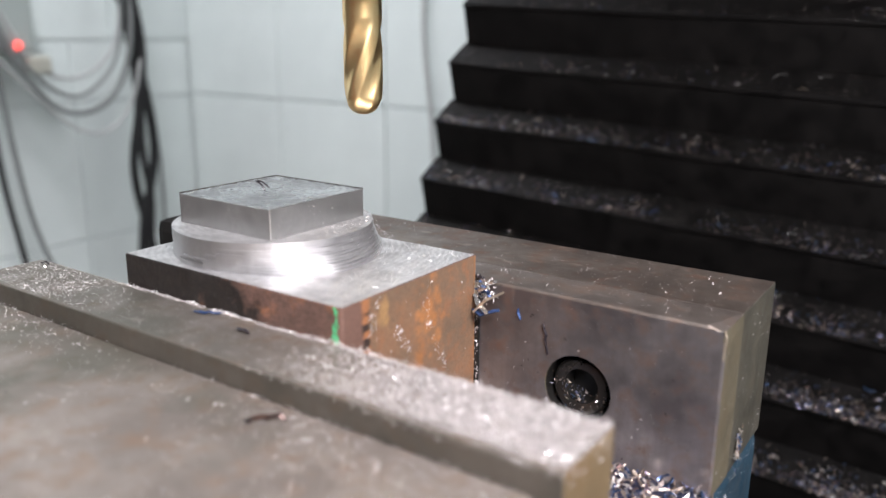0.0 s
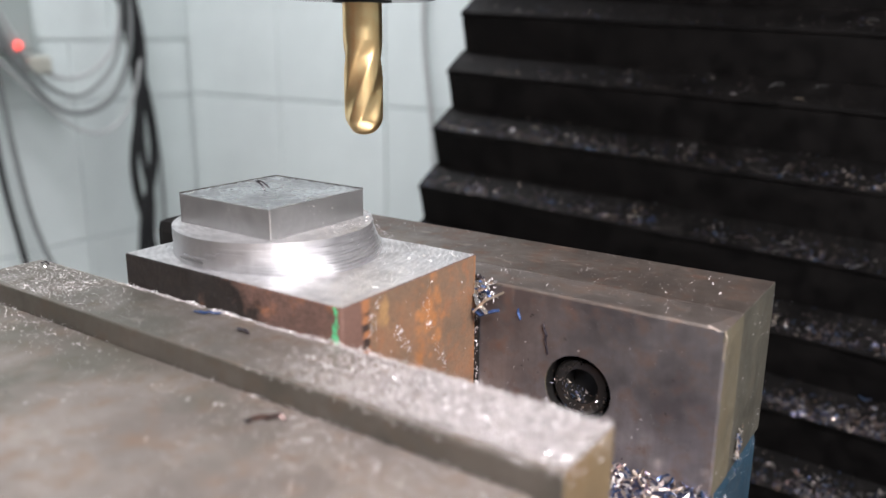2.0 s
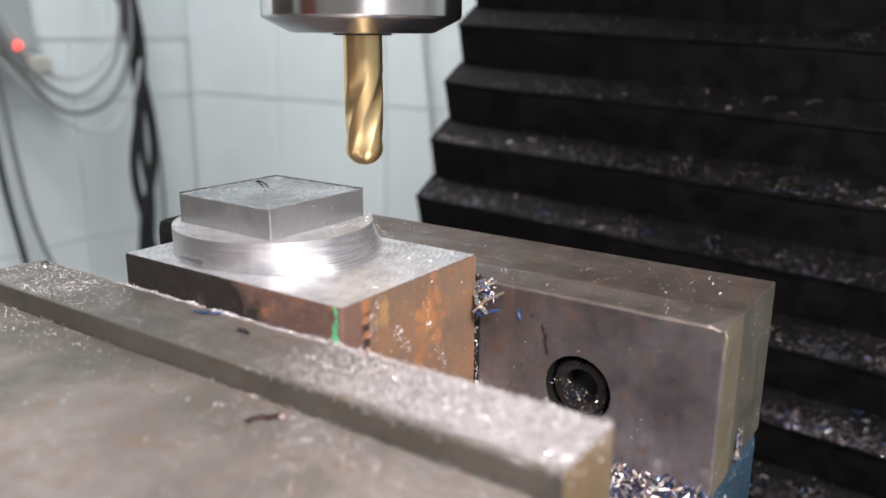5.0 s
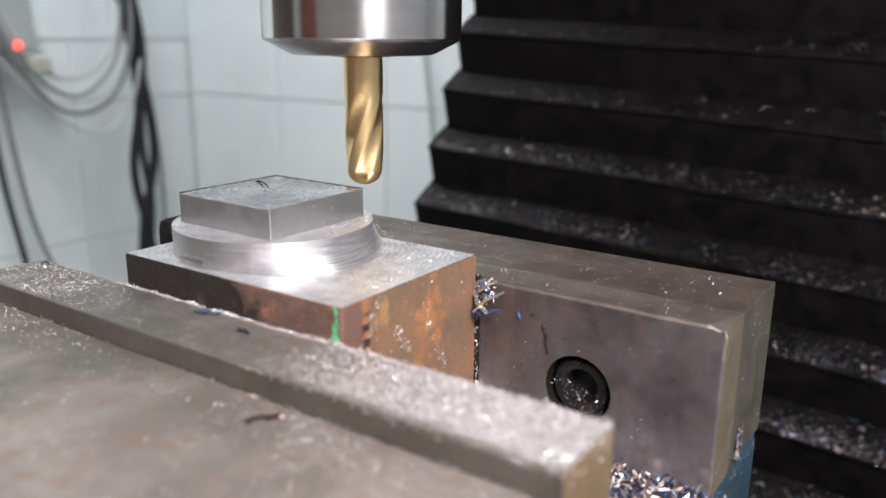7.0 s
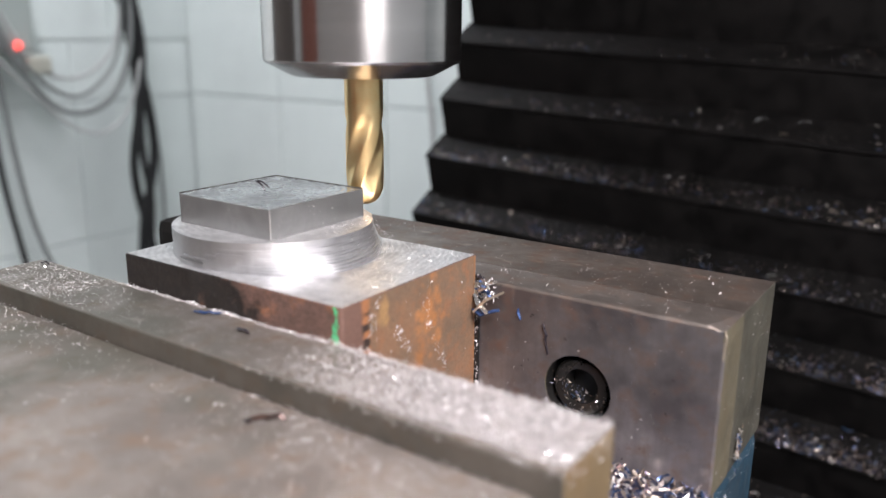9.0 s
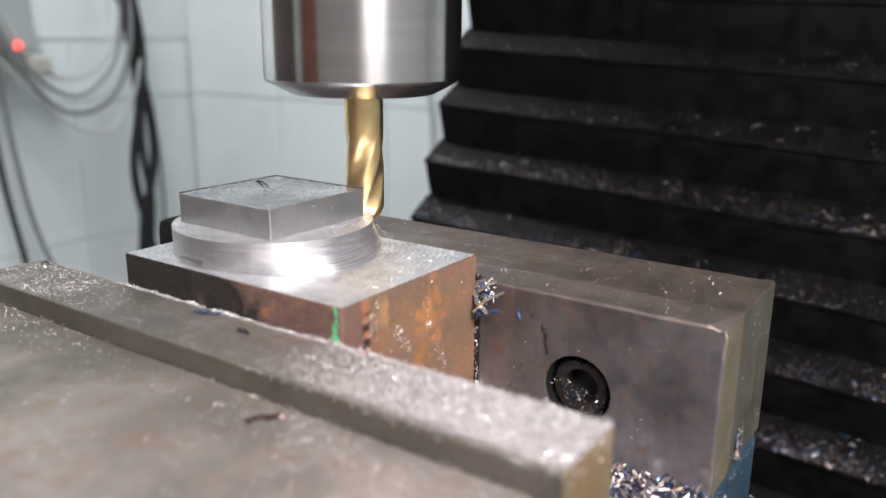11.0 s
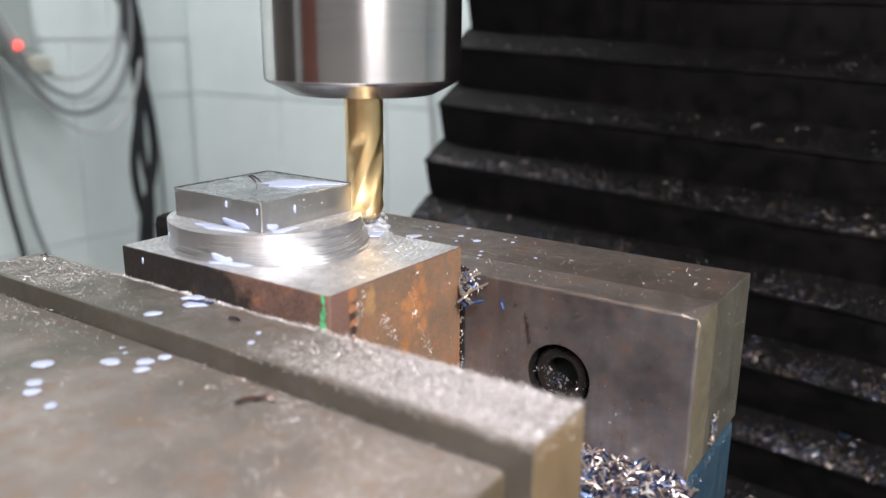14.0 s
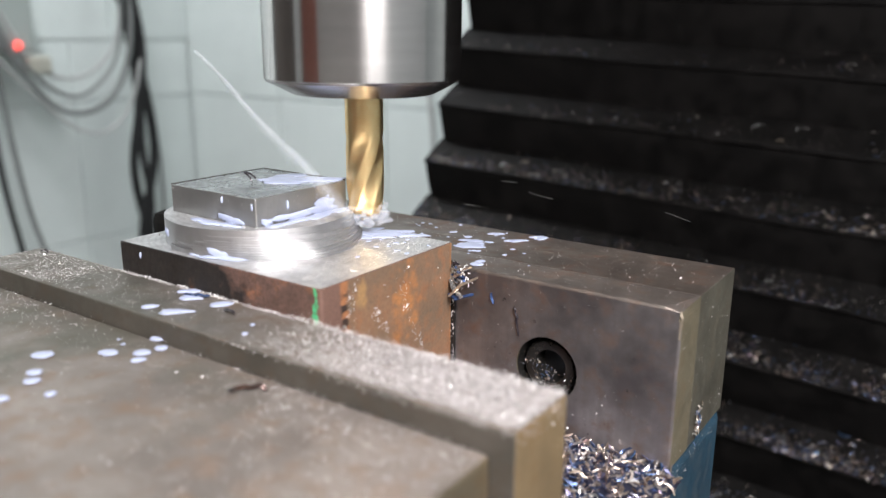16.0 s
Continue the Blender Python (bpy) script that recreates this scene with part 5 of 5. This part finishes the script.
# chips thrown past the bellows at the end
FLYING = []
for (x, y, z), d in (((-0.0002, 0.12, 1.0541), (0.0072, 0.0, 0.0001)), ((0.0142, 0.12, 1.0500), (0.0106, 0.0, -0.0014)), ((0.0692, 0.12, 1.0489), (0.0092, 0.0, -0.0022)), ((-0.0180, 0.12, 1.0421), (0.0078, 0.0, 0.0))):
    d = Vector(d)
    ob = curl("flying_chip", "chip flung off by the cutter", [d * -0.5, d * 0.0, d * 0.5], 0.00045, M_SILVERCHIP, [])
    FLYING.append((ob, Vector((x, y, z)), d))

# ---- wall tiles ----
TILE, JOINT = 0.30, 0.003


def tile_mesh(w, h, name):
    bm = box(0, w - JOINT, -0.008, 0.0, 0, h - JOINT)
    edges = [e for e in bm.edges if all(abs(v.co.y + 0.008) < 1e-6 for v in e.verts)]
    bmesh.ops.bevel(bm, geom=edges, offset=0.0015, segments=1, affect="EDGES")
    return mesh_of(name, bm, M_TILE)


full, strip = tile_mesh(TILE, TILE, "tile"), tile_mesh(TILE, 0.127, "strip_tile")
for c in range(9):
    for z in (0.364, 0.664, 0.964, 1.264, 1.564):
        ob = part("tile", full, M_TILE, wall_back)
        ob.location = (WX + c * TILE + 0.002, WY + 0.008, z + 0.002)
for c in range(9):
    for z, me in ((0.06, full), (0.36, full), (0.66, full), (0.96, strip), (1.087, full), (1.387, full)):
        ob = part("tile", me, M_TILE, wall_left)
        ob.matrix_basis = pose(WX - 0.008, WY - (c + 1) * TILE + (0.1 if z > 1 else 0.0), z + 0.002, 0, 0, 90)


def motions():
    # the head comes down for 10.75 s, then the table feeds along a slant
    feed = Vector((-0.0137, 0.0077, 0.0))

    def fed(t):
        return feed * max(0.0, min(1.0, (t - 11.0) / 5.0))

    def lowered(t):
        return Vector((0, 0, -DROP * min(1.0, t / 10.75)))

    steps = [0.5 * i for i in range(33)]
    for ob in ON_TABLE:
        base = ob.matrix_basis.copy()
        walk(ob, [(t, Matrix.Translation(fed(t)) @ base) for t in [0, 5.5, 10.5] + steps[22:]])
    for ob in ON_BELLOWS:
        base = ob.matrix_basis.copy()
        walk(ob, [(t, Matrix.Translation(lowered(t) + Vector((-0.0100 * min(1.0, t / 10.75), 0, 0))) @ base) for t in [0.0, 2.65, 5.3, 7.95, 10.75, 13.3, 16]])
    for ob in ON_HEAD:
        base = ob.matrix_basis.copy()
        walk(ob, [(t, Matrix.Translation(lowered(t)) @ base) for t in [0.0, 2.65, 5.3, 7.95, 10.75, 13.3, 16]])
    # the chuck and the cutter turn as they come down
    for ob in (chuck, mill):
        base = ob.matrix_basis.copy()
        walk(ob, [(0.1 * i, Matrix.Translation(lowered(0.1 * i)) @ base @ pose(0, 0, 0, 0, 0, -76 * i)) for i in range(161)])
    # splashes wait at the nozzle, then land and ride on the table
    for ob, t, place, turn in DROPS:
        there = lambda s: Matrix.Translation(place + fed(s)) @ pose(0, 0, 0, 0, 0, turn)
        rows = [(s, Matrix.Translation(NOZZLE + Vector((0, 0, DROP)) + lowered(s))) for s in (0, 2.65, 5.3, 7.95, 10.75, t - 0.12)] + [(t, there(t))]
        rows += [(s, there(s)) for s in steps if s > t + 0.1]
        walk(ob, rows)
    # the nozzle sweeps: each pulse has its own line
    def shot(tail, tip):
        way = (Vector(tip) - Vector(tail)).normalized()
        turn = AIM.rotation_difference(way).to_matrix().to_4x4()
        start = Vector(tip) - way * L
        return Matrix.Translation(start - way * 0.13) @ turn, Matrix.Translation(start) @ turn

    first = shot((-0.0443, 0.0240, 1.1216), (0.0030, 0.0240, 1.0733))
    second = shot((-0.0707, 0.0161, 1.1217), (-0.0114, 0.0161, 1.0667))
    last = shot(JET_FROM, JET_TO + AIM * 0.0058)
    rows = [(0, first[0])]
    for (away, home), t0, t1 in ((first, 12.6, 12.82), (second, 13.05, 13.25), (last, 15.2, 15.35)):
        rows += [(t0, away), (t0 + 0.1, home), (t1, home), (t1 + 0.12, away)]
    walk(jet, rows + [(15.8, last[0]), (15.9, last[1]), (16, last[1])])
    low = Vector((MX, MY, TIP0 - DROP - 0.0006))
    off = Matrix.Translation(NOZZLE + Vector((0, 0, -0.002)))
    walk(foam, [(0, off), (12.68, off), (12.78, Matrix.Translation(low + Vector((0, 0, -0.0042)))), (15.6, Matrix.Translation(low + Vector((0, 0, -0.0036)))), (15.9, Matrix.Translation(low)), (16, Matrix.Translation(low + Vector((0, 0, 0.0004))))])
    for ob, place, d in FLYING:
        start, gone = Matrix.Translation((MX, MY - 0.0, TIP0 - DROP + 0.05)), Matrix.Translation(place)
        walk(ob, [(0, start), (15.7, start), (16, gone)])


motions()
